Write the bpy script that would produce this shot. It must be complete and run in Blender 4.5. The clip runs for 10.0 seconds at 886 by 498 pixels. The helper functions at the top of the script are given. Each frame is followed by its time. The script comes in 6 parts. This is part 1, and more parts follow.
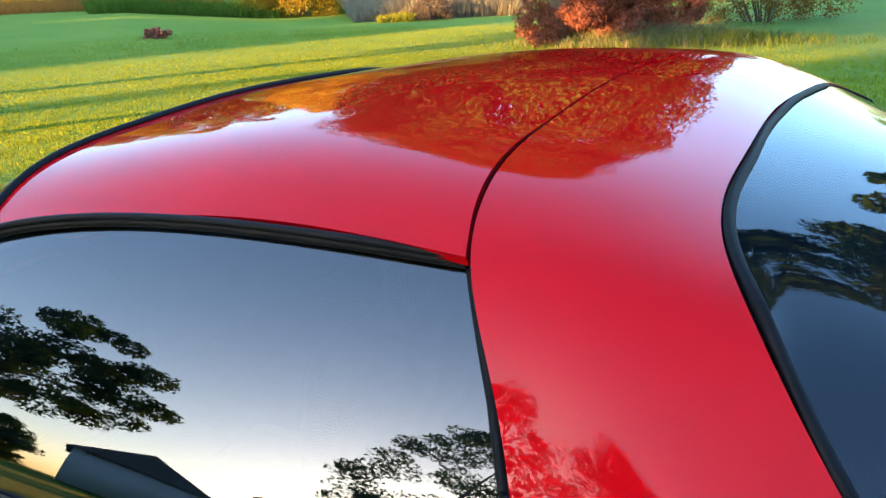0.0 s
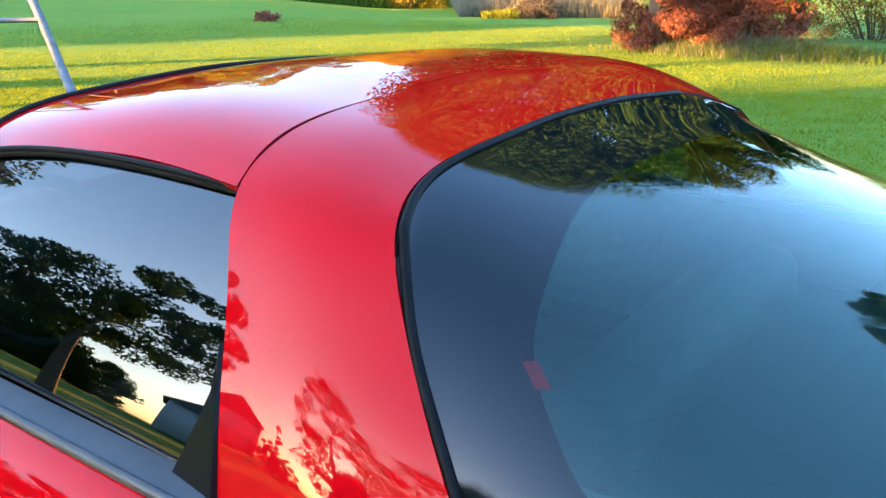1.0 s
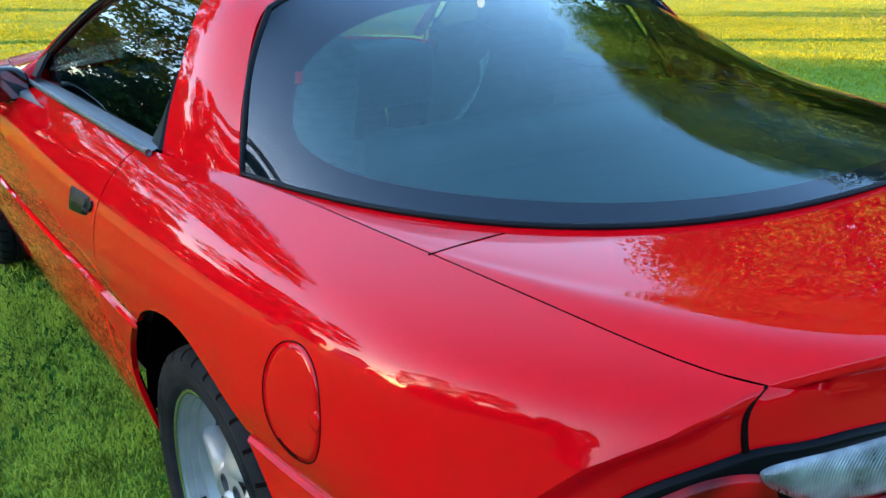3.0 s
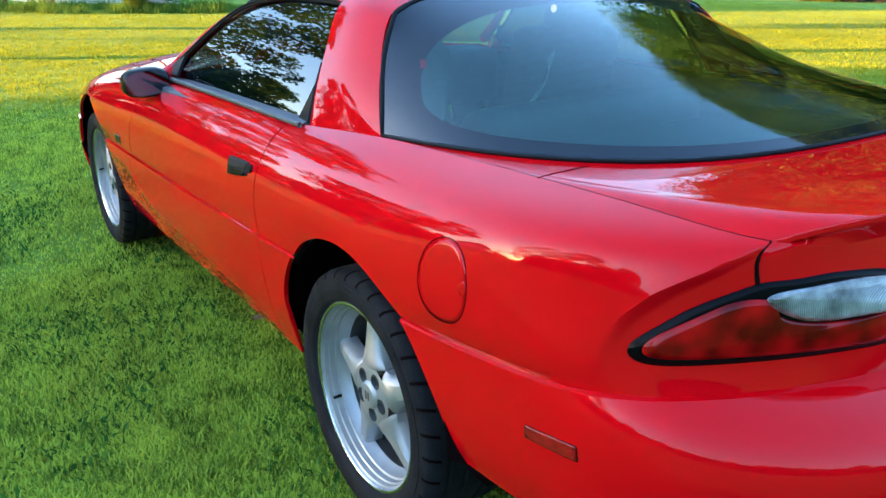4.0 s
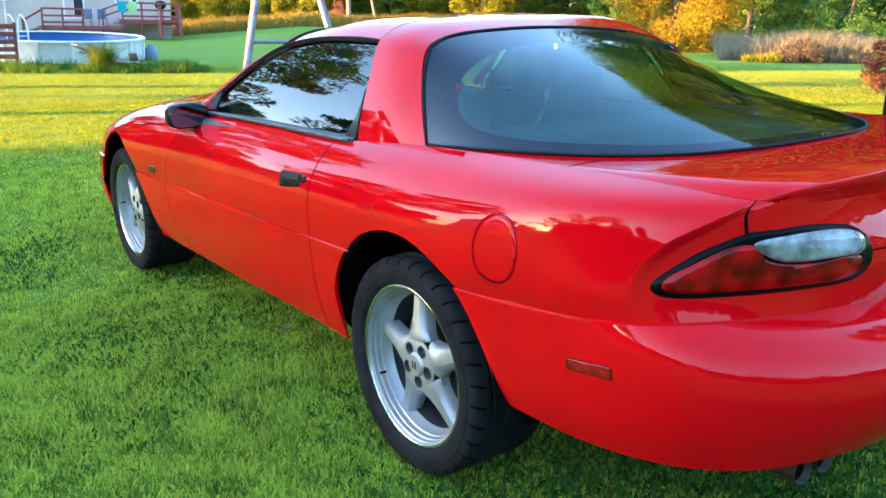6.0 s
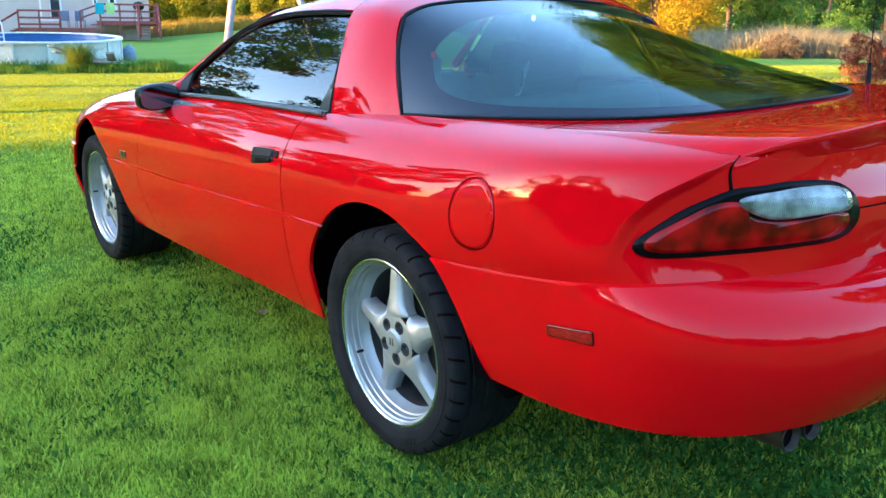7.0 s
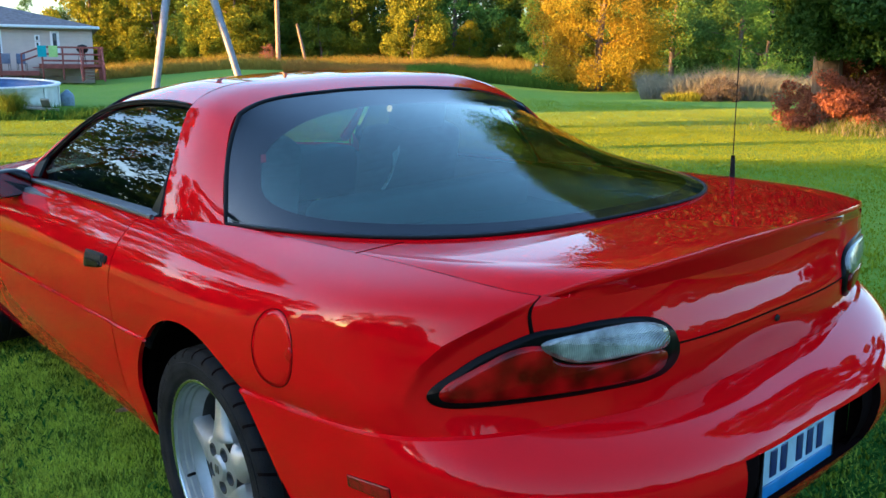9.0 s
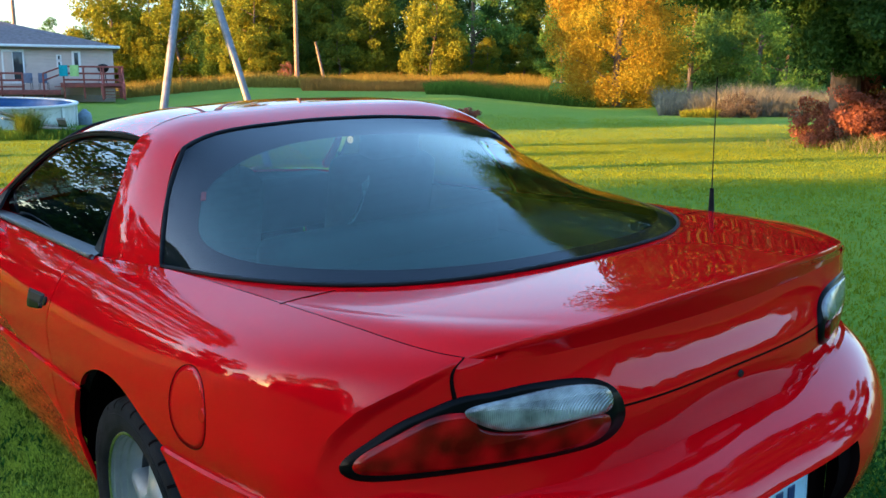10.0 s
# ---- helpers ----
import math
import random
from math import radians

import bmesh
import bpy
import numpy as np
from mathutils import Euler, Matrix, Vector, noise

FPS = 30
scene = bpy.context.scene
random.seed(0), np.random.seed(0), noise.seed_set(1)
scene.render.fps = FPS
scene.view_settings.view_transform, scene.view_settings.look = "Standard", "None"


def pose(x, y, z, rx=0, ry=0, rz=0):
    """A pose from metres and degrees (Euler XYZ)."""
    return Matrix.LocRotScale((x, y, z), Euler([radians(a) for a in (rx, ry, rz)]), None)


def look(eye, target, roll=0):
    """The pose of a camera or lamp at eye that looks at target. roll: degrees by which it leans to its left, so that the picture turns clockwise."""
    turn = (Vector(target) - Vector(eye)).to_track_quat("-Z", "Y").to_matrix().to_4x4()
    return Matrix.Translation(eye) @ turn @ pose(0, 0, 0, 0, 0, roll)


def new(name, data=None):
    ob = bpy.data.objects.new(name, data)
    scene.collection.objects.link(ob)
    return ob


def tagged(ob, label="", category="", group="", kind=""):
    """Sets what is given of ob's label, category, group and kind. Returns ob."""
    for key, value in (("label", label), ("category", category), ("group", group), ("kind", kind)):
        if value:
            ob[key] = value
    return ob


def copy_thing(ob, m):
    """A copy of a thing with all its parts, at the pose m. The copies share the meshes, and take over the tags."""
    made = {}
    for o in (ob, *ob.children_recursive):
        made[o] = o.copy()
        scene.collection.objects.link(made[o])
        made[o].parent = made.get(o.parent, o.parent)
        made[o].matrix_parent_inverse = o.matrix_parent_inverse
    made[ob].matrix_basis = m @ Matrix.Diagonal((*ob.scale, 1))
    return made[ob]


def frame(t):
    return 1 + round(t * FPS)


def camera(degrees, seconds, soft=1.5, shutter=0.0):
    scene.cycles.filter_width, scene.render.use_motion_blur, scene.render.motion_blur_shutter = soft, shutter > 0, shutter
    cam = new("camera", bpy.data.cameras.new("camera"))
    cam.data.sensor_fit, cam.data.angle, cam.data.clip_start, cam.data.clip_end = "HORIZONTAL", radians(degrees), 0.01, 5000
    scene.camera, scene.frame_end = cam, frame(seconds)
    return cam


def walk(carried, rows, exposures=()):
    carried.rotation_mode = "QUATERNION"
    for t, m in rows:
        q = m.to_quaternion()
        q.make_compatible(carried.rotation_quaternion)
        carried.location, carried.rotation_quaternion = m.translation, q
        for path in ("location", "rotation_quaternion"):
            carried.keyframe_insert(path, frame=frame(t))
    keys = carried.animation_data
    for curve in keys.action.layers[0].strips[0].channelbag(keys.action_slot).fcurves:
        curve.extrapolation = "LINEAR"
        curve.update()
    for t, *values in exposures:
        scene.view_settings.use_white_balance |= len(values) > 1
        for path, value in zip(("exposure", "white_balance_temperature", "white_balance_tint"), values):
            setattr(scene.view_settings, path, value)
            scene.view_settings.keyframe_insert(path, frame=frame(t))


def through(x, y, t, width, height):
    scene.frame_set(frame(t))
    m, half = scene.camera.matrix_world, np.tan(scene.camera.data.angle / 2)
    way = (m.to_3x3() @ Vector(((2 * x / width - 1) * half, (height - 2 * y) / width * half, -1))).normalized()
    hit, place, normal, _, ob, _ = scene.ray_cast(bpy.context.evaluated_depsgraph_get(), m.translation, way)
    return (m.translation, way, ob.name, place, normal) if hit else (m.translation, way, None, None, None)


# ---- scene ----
cam = camera(54.4, 10.0)
KELVIN = 5750
PATH = [
    (0, (-1.230, 0.198, 1.433), (0.429, 1.153, 0.854), -2.7),
    (0.5, (-1.257, 0.011, 1.448), (0.299, 1.125, 0.869), -0.4),
    (1, (-1.282, -0.274, 1.444), (0.259, 0.860, 0.861), 0.3),
    (1.5, (-1.193, -0.541, 1.406), (0.241, 0.718, 0.807), 1.9),
    (2, (-1.219, -0.797, 1.393), (0.097, 0.577, 0.776), 1.7),
    (2.5, (-1.298, -1.048, 1.339), (-0.032, 0.365, 0.707), 2.1),
    (3, (-1.308, -1.305, 1.31), (-0.2, 0.224, 0.651), 1.6),
    (3.2, (-1.356, -1.407, 1.318), (-0.298, 0.155, 0.652), 1.7),
    (4.3, (-1.805, -1.729, 1.291), (-0.758, -0.139, 0.676), 0.7),
    (4.5, (-1.843, -1.796, 1.272), (-0.797, -0.205, 0.658), 0.6),
    (5, (-1.979, -1.886, 1.26), (-0.923, -0.292, 0.675), 0.8),
    (5.2, (-2.038, -1.891, 1.258), (-0.974, -0.289, 0.708), 0.6),
    (6.3, (-2.127, -1.872, 1.218), (-0.958, -0.325, 0.728), 0.9),
    (6.5, (-2.102, -1.857, 1.176), (-0.931, -0.312, 0.682), 0.7),
    (7, (-2.081, -1.857, 1.151), (-0.901, -0.319, 0.66), 0.5),
    (7.5, (-2.042, -1.868, 1.167), (-0.866, -0.324, 0.685), 0.7),
    (8, (-1.939, -1.908, 1.252), (-0.813, -0.327, 0.771), 0.2),
    (8.5, (-1.828, -1.926, 1.301), (-0.693, -0.337, 0.868), 1.0),
    (9, (-1.714, -1.904, 1.311), (-0.441, -0.414, 0.907), 0.5),
    (9.5, (-1.604, -1.866, 1.334), (-0.269, -0.425, 0.956), 0.4),
    (10, (-1.489, -1.903, 1.35), (-0.248, -0.379, 0.982), 0.2),
]
walk(cam, [(t, look(eye, target, roll)) for t, eye, target, roll in PATH],
     [(0, 3.8, KELVIN, 10), (1, 4.15, KELVIN, 10), (1.5, 4.5, KELVIN, 10), (2, 4.45, KELVIN, 10), (2.5, 4.3, KELVIN, 10), (3.1, 4.1, KELVIN, 10), (4.4, 4.3, KELVIN, 10), (5, 4.4, KELVIN, 10), (8, 4.27, KELVIN, 10), (8.5, 3.95, KELVIN, 10), (9, 3.62, KELVIN, 10), (9.5, 3.75, KELVIN, 10), (10, 3.5, KELVIN, 10)])

# ---------------- world, sun, exposure ----------------
SUN_AZ, SUN_EL = radians(160), radians(7)   # the sun's direction, counter-clockwise from +x, and its height
world = bpy.data.worlds.new("sky")
scene.world = world
world.use_nodes = True
wn = world.node_tree.nodes
sky = wn.new("ShaderNodeTexSky")
sky.sky_type = "NISHITA"
sky.sun_disc = False
sky.sun_elevation = SUN_EL
sky.sun_rotation = radians(90) - SUN_AZ
sky.air_density, sky.dust_density, sky.ozone_density = 1.0, 2.0, 2.2
wn["Background"].inputs[1].default_value = 0.10
world.node_tree.links.new(sky.outputs[0], wn["Background"].inputs[0])
sun_data = bpy.data.lights.new("sun", "SUN")
sun_data.energy, sun_data.angle, sun_data.color = 3.3, radians(0.6), (1.0, 0.43, 0.08)
sun = new("sun", sun_data)
sun_dir = Vector((math.cos(SUN_AZ) * math.cos(SUN_EL), math.sin(SUN_AZ) * math.cos(SUN_EL), math.sin(SUN_EL)))
sun.matrix_world = look(sun_dir * 100, (0, 0, 0))

# ---------------- mesh helpers ----------------


def mesh_of(name, verts, faces, smooth=True):
    me = bpy.data.meshes.new(name)
    me.from_pydata([tuple(v) for v in verts], [], [tuple(f) for f in faces])
    if smooth:
        me.polygons.foreach_set("use_smooth", [True] * len(me.polygons))
    me.update()
    return me


def welded(name, verts, faces, angle=24):
    """A mesh whose touching grids are welded into one piece, with its creases kept sharp."""
    bm = bmesh.new()
    bm.from_mesh(mesh_of(name, verts, faces))
    bmesh.ops.remove_doubles(bm, verts=bm.verts[:], dist=2e-5)
    me = from_bm(name, bm)
    me.set_sharp_from_angle(angle=radians(angle))
    return me


def from_bm(name, bm, smooth=True):
    me = bpy.data.meshes.new(name)
    bm.normal_update()
    bm.to_mesh(me)
    bm.free()
    if smooth:
        me.polygons.foreach_set("use_smooth", [True] * len(me.polygons))
    return me


def part(name, data, material, parent, label=""):
    """One mesh object under a thing or a part."""
    if isinstance(data, bmesh.types.BMesh):
        data = from_bm(name, data)
    ob = new(name, data)
    if material and not data.materials:
        data.materials.append(material)
    ob.parent = parent
    return tagged(ob, label=label)


def grids(*gs):
    """Vertices and faces of several grids (arrays n x m x 3), not welded to one another, so that creases stay sharp."""
    V, F = [], []
    for g in gs:
        n, m = g.shape[:2]
        b = len(V)
        V.extend(g.reshape(-1, 3).tolist())
        for i in range(n - 1):
            for j in range(m - 1):
                q = (b + i * m + j, b + i * m + j + 1, b + (i + 1) * m + j + 1, b + (i + 1) * m + j)
                F.append(q)
    return V, F


def normals(g):
    du = np.gradient(g, axis=0)
    dv = np.gradient(g, axis=1)
    n = np.cross(dv, du)
    return n / (np.linalg.norm(n, axis=2, keepdims=True) + 1e-9)


def shell(g, depth=0.012, out=(0, 1.2, 0.5)):
    """A panel with its edges folded inwards. Turns the grid so that it faces away from the point out."""
    n = normals(g)
    if np.sum(n * (g - np.array(out))) < 0:
        g = g[:, ::-1]
        n = normals(g)
    back = g - n * depth
    sides = [np.stack([back[0], g[0]]), np.stack([g[-1], back[-1]]),
             np.stack([back[:, 0], g[:, 0]], axis=1), np.stack([g[:, -1], back[:, -1]], axis=1)]
    return [g] + sides


def facing(g, out=(0, 1.0, 0.6)):
    """The grid, turned so that it faces away from the point out."""
    return g if np.sum(normals(g) * (g - np.array(out))) > 0 else g[:, ::-1]


def mirror(g):
    h = g[:, ::-1].copy()
    h[..., 0] *= -1
    return h


def basis(knots, q):
    """Weights of a natural cubic spline: rows for the places q, columns for the knots."""
    k = np.asarray(knots, float)
    q = np.atleast_1d(np.asarray(q, float))
    n = len(k)
    h = np.diff(k)
    A, B = np.eye(n), np.zeros((n, n))
    for i in range(1, n - 1):
        A[i, i - 1:i + 2] = h[i - 1], 2 * (h[i - 1] + h[i]), h[i]
        B[i, i - 1:i + 2] = 6 / h[i - 1], -6 / h[i - 1] - 6 / h[i], 6 / h[i]
    M = np.linalg.solve(A, B)
    i = np.clip(np.searchsorted(k, q) - 1, 0, n - 2)
    a = ((k[i + 1] - q) / h[i])[:, None]
    b = 1 - a
    I = np.eye(n)
    return a * I[i] + b * I[i + 1] + ((a ** 3 - a) * M[i] + (b ** 3 - b) * M[i + 1]) * (h[i] ** 2 / 6)[:, None]


def chord(P):
    P = np.asarray(P, float)
    return np.concatenate([[0], np.cumsum(np.linalg.norm(np.diff(P, axis=0), axis=1))])


def curve3(P, n):
    """n points on a smooth curve through P."""
    P = np.asarray(P, float)
    t = chord(P)
    return basis(t, np.linspace(0, t[-1], n)) @ P


def tube(P, r, m=8, flat=1.0, closed=False):
    """A round bar along the points P; flat squeezes it along its second axis."""
    P = np.asarray(P, float)
    n = len(P)
    T = np.gradient(P, axis=0)
    T /= np.linalg.norm(T, axis=1, keepdims=True) + 1e-9
    up = np.array([0.13, 0.21, 0.97])
    G = np.zeros((n, m + 1, 3))
    for i in range(n):
        a = np.cross(T[i], up)
        a /= np.linalg.norm(a) + 1e-9
        b = np.cross(a, T[i])
        w = np.linspace(0, 2 * math.pi, m + 1)
        rr = r[i] if np.ndim(r) else r
        G[i] = P[i] + rr * (np.cos(w)[:, None] * a + flat * np.sin(w)[:, None] * b)
    V, F = grids(G[:, ::-1])
    k = len(V)
    F.append(tuple(range(0, m)))
    F.append(tuple(reversed([(n - 1) * (m + 1) + j for j in range(m)])))
    return V, F


def joined(*vfs):
    V, F = [], []
    for v, f in vfs:
        b = len(V)
        V.extend(v)
        F.extend([tuple(i + b for i in q) for q in f])
    return V, F


def lathe(profile, m=64, axis="x"):
    """Turns a profile of (along the axis, radius) round the x axis."""
    G = np.zeros((len(profile), m + 1, 3))
    w = np.linspace(0, 2 * math.pi, m + 1)
    for i, (a, r) in enumerate(profile):
        G[i, :, 0], G[i, :, 1], G[i, :, 2] = a, r * np.cos(w), r * np.sin(w)
    return grids(G)


def box_bm(size, at=(0, 0, 0), bevel=0.0, seg=2):
    bm = bmesh.new()
    bmesh.ops.create_cube(bm, size=1)
    bmesh.ops.scale(bm, vec=size, verts=bm.verts)
    if bevel:
        bmesh.ops.bevel(bm, geom=bm.edges[:], offset=bevel, segments=seg, affect="EDGES", profile=0.6)
    bmesh.ops.translate(bm, vec=at, verts=bm.verts)
    return bm


# ---------------- materials ----------------


def material(name, colour, rough=0.5, metal=0.0, coat=0.0, vary=0.0, scale=5.0, bump=0.0, bump_scale=60.0, spec=0.5, detail=4.0, ior=1.35):
    m = bpy.data.materials.new(name)
    m.use_nodes = True
    t = m.node_tree
    p = t.nodes["Principled BSDF"]
    p.inputs["Base Color"].default_value = (*colour, 1)
    p.inputs["Roughness"].default_value = rough
    p.inputs["Metallic"].default_value = metal
    p.inputs["Coat Weight"].default_value = coat
    p.inputs["Coat Roughness"].default_value = 0.015
    p.inputs["Coat IOR"].default_value = ior
    p.inputs["Specular IOR Level"].default_value = spec
    co = t.nodes.new("ShaderNodeTexCoord")
    if vary:
        n = t.nodes.new("ShaderNodeTexNoise")
        n.inputs["Scale"].default_value = scale
        n.inputs["Detail"].default_value = detail
        r = t.nodes.new("ShaderNodeValToRGB")
        r.color_ramp.elements[0].position, r.color_ramp.elements[1].position = 0.3, 0.7
        r.color_ramp.elements[0].color = (*[c * (1 - vary) for c in colour], 1)
        r.color_ramp.elements[1].color = (*[min(1, c * (1 + vary)) for c in colour], 1)
        t.links.new(co.outputs["Object"], n.inputs["Vector"])
        t.links.new(n.outputs["Fac"], r.inputs["Fac"])
        t.links.new(r.outputs["Color"], p.inputs["Base Color"])
    if bump:
        n = t.nodes.new("ShaderNodeTexNoise")
        n.inputs["Scale"].default_value = bump_scale
        n.inputs["Detail"].default_value = 3
        b = t.nodes.new("ShaderNodeBump")
        b.inputs["Strength"].default_value = bump
        b.inputs["Distance"].default_value = 0.01
        t.links.new(co.outputs["Object"], n.inputs["Vector"])
        t.links.new(n.outputs["Fac"], b.inputs["Height"])
        t.links.new(b.outputs["Normal"], p.inputs["Normal"])
    return m


red = material("red_paint", (0.57, 0.0004, 0.004), rough=0.5, coat=1.0, spec=0.0, vary=0.05, scale=3, ior=1.335)
piano_black = material("glossy_cover", (0.006, 0.006, 0.007), rough=0.3, coat=0.12, spec=0.12)
gap_dark = material("panel_gap", (0.006, 0.003, 0.003), rough=0.9, spec=0.02)
rubber = material("black_rubber", (0.006, 0.006, 0.007), rough=0.55, spec=0.12, vary=0.3, scale=30, bump=0.1, bump_scale=300)
# glossier, and its grey lifted above the black trim to suggest reflected sky
belt_grey = material("belt_plastic", (0.07, 0.07, 0.074), rough=0.38, spec=0.5, vary=0.15, scale=20)
trim_black = material("black_trim", (0.010, 0.010, 0.011), rough=0.5, spec=0.15, vary=0.2, scale=20, bump=0.05, bump_scale=400)
gloss_black = material("gloss_black", (0.003, 0.003, 0.004), rough=0.3, coat=0.06, spec=0.05, ior=1.4)
frit = material("glass_band", (0.006, 0.007, 0.012), rough=0.9, spec=0.0)
tyre_mat = material("tyre_rubber", (0.014, 0.014, 0.0155), rough=0.8, spec=0.10, vary=0.35, scale=14, bump=0.25, bump_scale=250)
alloy = material("silver_alloy", (0.38, 0.39, 0.395), rough=0.45, metal=0.6, vary=0.12, scale=18, bump=0.04, bump_scale=500)
alloy_lip = material("machined_alloy", (0.55, 0.56, 0.57), rough=0.22, metal=0.95, vary=0.08, scale=40)
# near-black alloy of the inner barrel and the lug pockets
alloy_dark = material("dark_alloy", (.05, .05, .052), rough=.6, metal=.4, vary=.3, scale=12)
iron = material("brake_iron", (0.12, 0.11, 0.10), rough=0.5, metal=0.8, vary=0.3, scale=25)
steel = material("exhaust_steel", (0.045, 0.033, 0.026), rough=0.6, metal=0.5, vary=0.3, scale=30)
interior_grey = material("interior_cloth", (0.115, 0.122, 0.125), rough=0.9, vary=0.12, scale=40, bump=0.3, bump_scale=500)
shade_cloth = material("cargo_shade_cloth", (0.06, 0.063, 0.065), rough=0.8, vary=0.06, scale=6)
interior_dark = material("interior_plastic", (0.062, 0.066, 0.068), rough=0.7, vary=0.12, scale=20, bump=0.1, bump_scale=400)


def glass_material(name, tint, clear, gloss, sheen=(1, 1, 1), grazing=1.0):
    """Tinted safety glass: a clear fraction lets light straight through, the surface mirrors more towards grazing views."""
    m = bpy.data.materials.new(name)
    m.use_nodes = True
    t = m.node_tree
    t.nodes.remove(t.nodes["Principled BSDF"])
    tr, gl, lw, mix = (t.nodes.new(k) for k in ("ShaderNodeBsdfTransparent", "ShaderNodeBsdfGlossy", "ShaderNodeLayerWeight", "ShaderNodeMixShader"))
    tr.inputs[0].default_value = (*[c * clear for c in tint], 1)
    gl.inputs["Roughness"].default_value = 0.0
    gl.inputs[0].default_value = (*sheen, 1)
    lw.inputs[0].default_value = 0.5
    p5, ma = t.nodes.new("ShaderNodeMath"), t.nodes.new("ShaderNodeMath")
    p5.operation, ma.operation = "POWER", "MULTIPLY_ADD"
    p5.inputs[1].default_value = 5.0
    ma.inputs[1].default_value, ma.inputs[2].default_value = (1 - gloss) * grazing, gloss
    t.links.new(lw.outputs["Facing"], p5.inputs[0])
    t.links.new(p5.outputs[0], ma.inputs[0])
    t.links.new(ma.outputs[0], mix.inputs[0])
    t.links.new(tr.outputs[0], mix.inputs[1])
    t.links.new(gl.outputs[0], mix.inputs[2])
    t.links.new(mix.outputs[0], t.nodes["Material Output"].inputs[0])
    return m


glass_tint = glass_material("tinted_glass", (0.80, 0.95, 0.93), 0.94, 0.058, grazing=.72)
film_tint = glass_material("tint_film", (0.70, 0.95, 0.90), 0.66, 0.062, (.52, .93, .82), .06)
glass_front = glass_material("laminated_glass", (0.70, 0.92, 0.95), 0.42, 0.07)
glass_side = glass_material("tint_film_glass", (0.75, 0.9, 0.92), 0.17, 0.095)

# ---------------- the car ----------------
CAR = Matrix.Translation((0.028, 0, 0.032)) @ Matrix.Rotation(radians(-2.48), 4, "Y")
car = new("sports_coupe")
car.matrix_world = CAR
tagged(car, "glossy red two-door hatchback coupe parked on the lawn", "car")

# Long design rails of the left body side, from the middle of the tail round to the middle of the nose.
KT = [0, .40, .74, 1.04, 1.36, 1.76, 2.145, 2.81, 3.42, 4.24, 4.95, 5.5, 5.93]
L0 = [(0, -1.05, .335), (-.38, -1.035, .35), (-.70, -.912, .357), (-.802, -.622, .338), (-.842, -.30, .352), (-.852, .10, .300), (-.850, .485, .295),
      (-.848, 1.15, .29), (-.847, 1.74, .283), (-.845, 2.57, .275), (-.78, 3.2, .25), (-.42, 3.6, .23), (0, 3.72, .22)]
L1 = [(0, -1.11, .44), (-.40, -1.09, .445), (-.747, -.91, .45), (-.838, -.62, .43), (-.862, -.30, .41), (-.875, .10, .39), (-.878, .485, .385),
      (-.878, 1.15, .38), (-.876, 1.79, .375), (-.875, 2.57, .37), (-.80, 3.25, .35), (-.43, 3.66, .34), (0, 3.78, .34)]
L2 = [(0, -1.13, .54), (-.41, -1.105, .545), (-.775, -.903, .55), (-.858, -.62, .535), (-.88, -.30, .505), (-.893, .10, .49), (-.895, .485, .48),
      (-.896, 1.15, .475), (-.893, 1.84, .47), (-.89, 2.57, .465), (-.80, 3.27, .45), (-.43, 3.67, .44), (0, 3.785, .44)]
L3 = [(0, -1.090, .610), (-.41, -1.065, .616), (-.784, -.872, .627), (-.862, -.62, .605), (-.886, -.30, .575), (-.90, .10, .565), (-.903, .485, .56),
      (-.906, 1.15, .545), (-.902, 1.85, .538), (-.898, 2.57, .53), (-.79, 3.27, .52), (-.42, 3.66, .51), (0, 3.77, .51)]
L4 = [(0, -.99, .657), (-.41, -.972, .662), (-.776, -.829, .672), (-.863, -.61, .65), (-.887, -.30, .628), (-.902, .10, .618), (-.906, .485, .610),
      (-.908, 1.15, .592), (-.903, 1.84, .578), (-.90, 2.57, .57), (-.78, 3.26, .56), (-.41, 3.63, .555), (0, 3.73, .555)]
U0 = [(x * .992, 1.3 + (y - 1.3) * .996, z + .003) for x, y, z in L4]
U1 = [(0, -.995, .72), (-.41, -.972, .725), (-.775, -.800, .735), (-.868, -.61, .72), (-.895, -.30, .70), (-.904, .10, .695), (-.905, .485, .69),
      (-.905, 1.15, .68), (-.903, 1.80, .667), (-.90, 2.57, .66), (-.76, 3.22, .645), (-.40, 3.57, .64), (0, 3.66, .64)]
U2 = [(0, -1.008, .785), (-.41, -.978, .79), (-.727, -.830, .815), (-.853, -.62, .824), (-.882, -.30, .809), (-.89, .10, .79), (-.89, .485, .785),
      (-.888, 1.15, .78), (-.888, 1.755, .76), (-.875, 2.57, .745), (-.72, 3.15, .705), (-.38, 3.48, .70), (0, 3.56, .70)]
U3 = [(0, -.984, .845), (-.40, -.963, .855), (-.679, -.862, .886), (-.807, -.66, .902), (-.825, -.30, .894), (-.833, .10, .88), (-.838, .485, .868),
      (-.843, 1.15, .855), (-.845, 1.73, .835), (-.80, 2.57, .81), (-.66, 3.05, .755), (-.36, 3.38, .75), (0, 3.45, .75)]
U4 = [(0, -.972, .90), (-.40, -.954, .905), (-.609, -.890, .917), (-.678, -.68, .936), (-.706, -.30, .936), (-.742, .10, .929), (-.783, .485, .908),
      (-.787, 1.15, .903), (-.77, 1.72, .885), (-.68, 2.57, .845), (-.57, 2.95, .785), (-.33, 3.25, .785), (0, 3.32, .785)]


def extended(rail):
    flip = [(-x, y, z) for x, y, z in rail]
    return flip[3:0:-1] + rail + flip[-2:-5:-1]


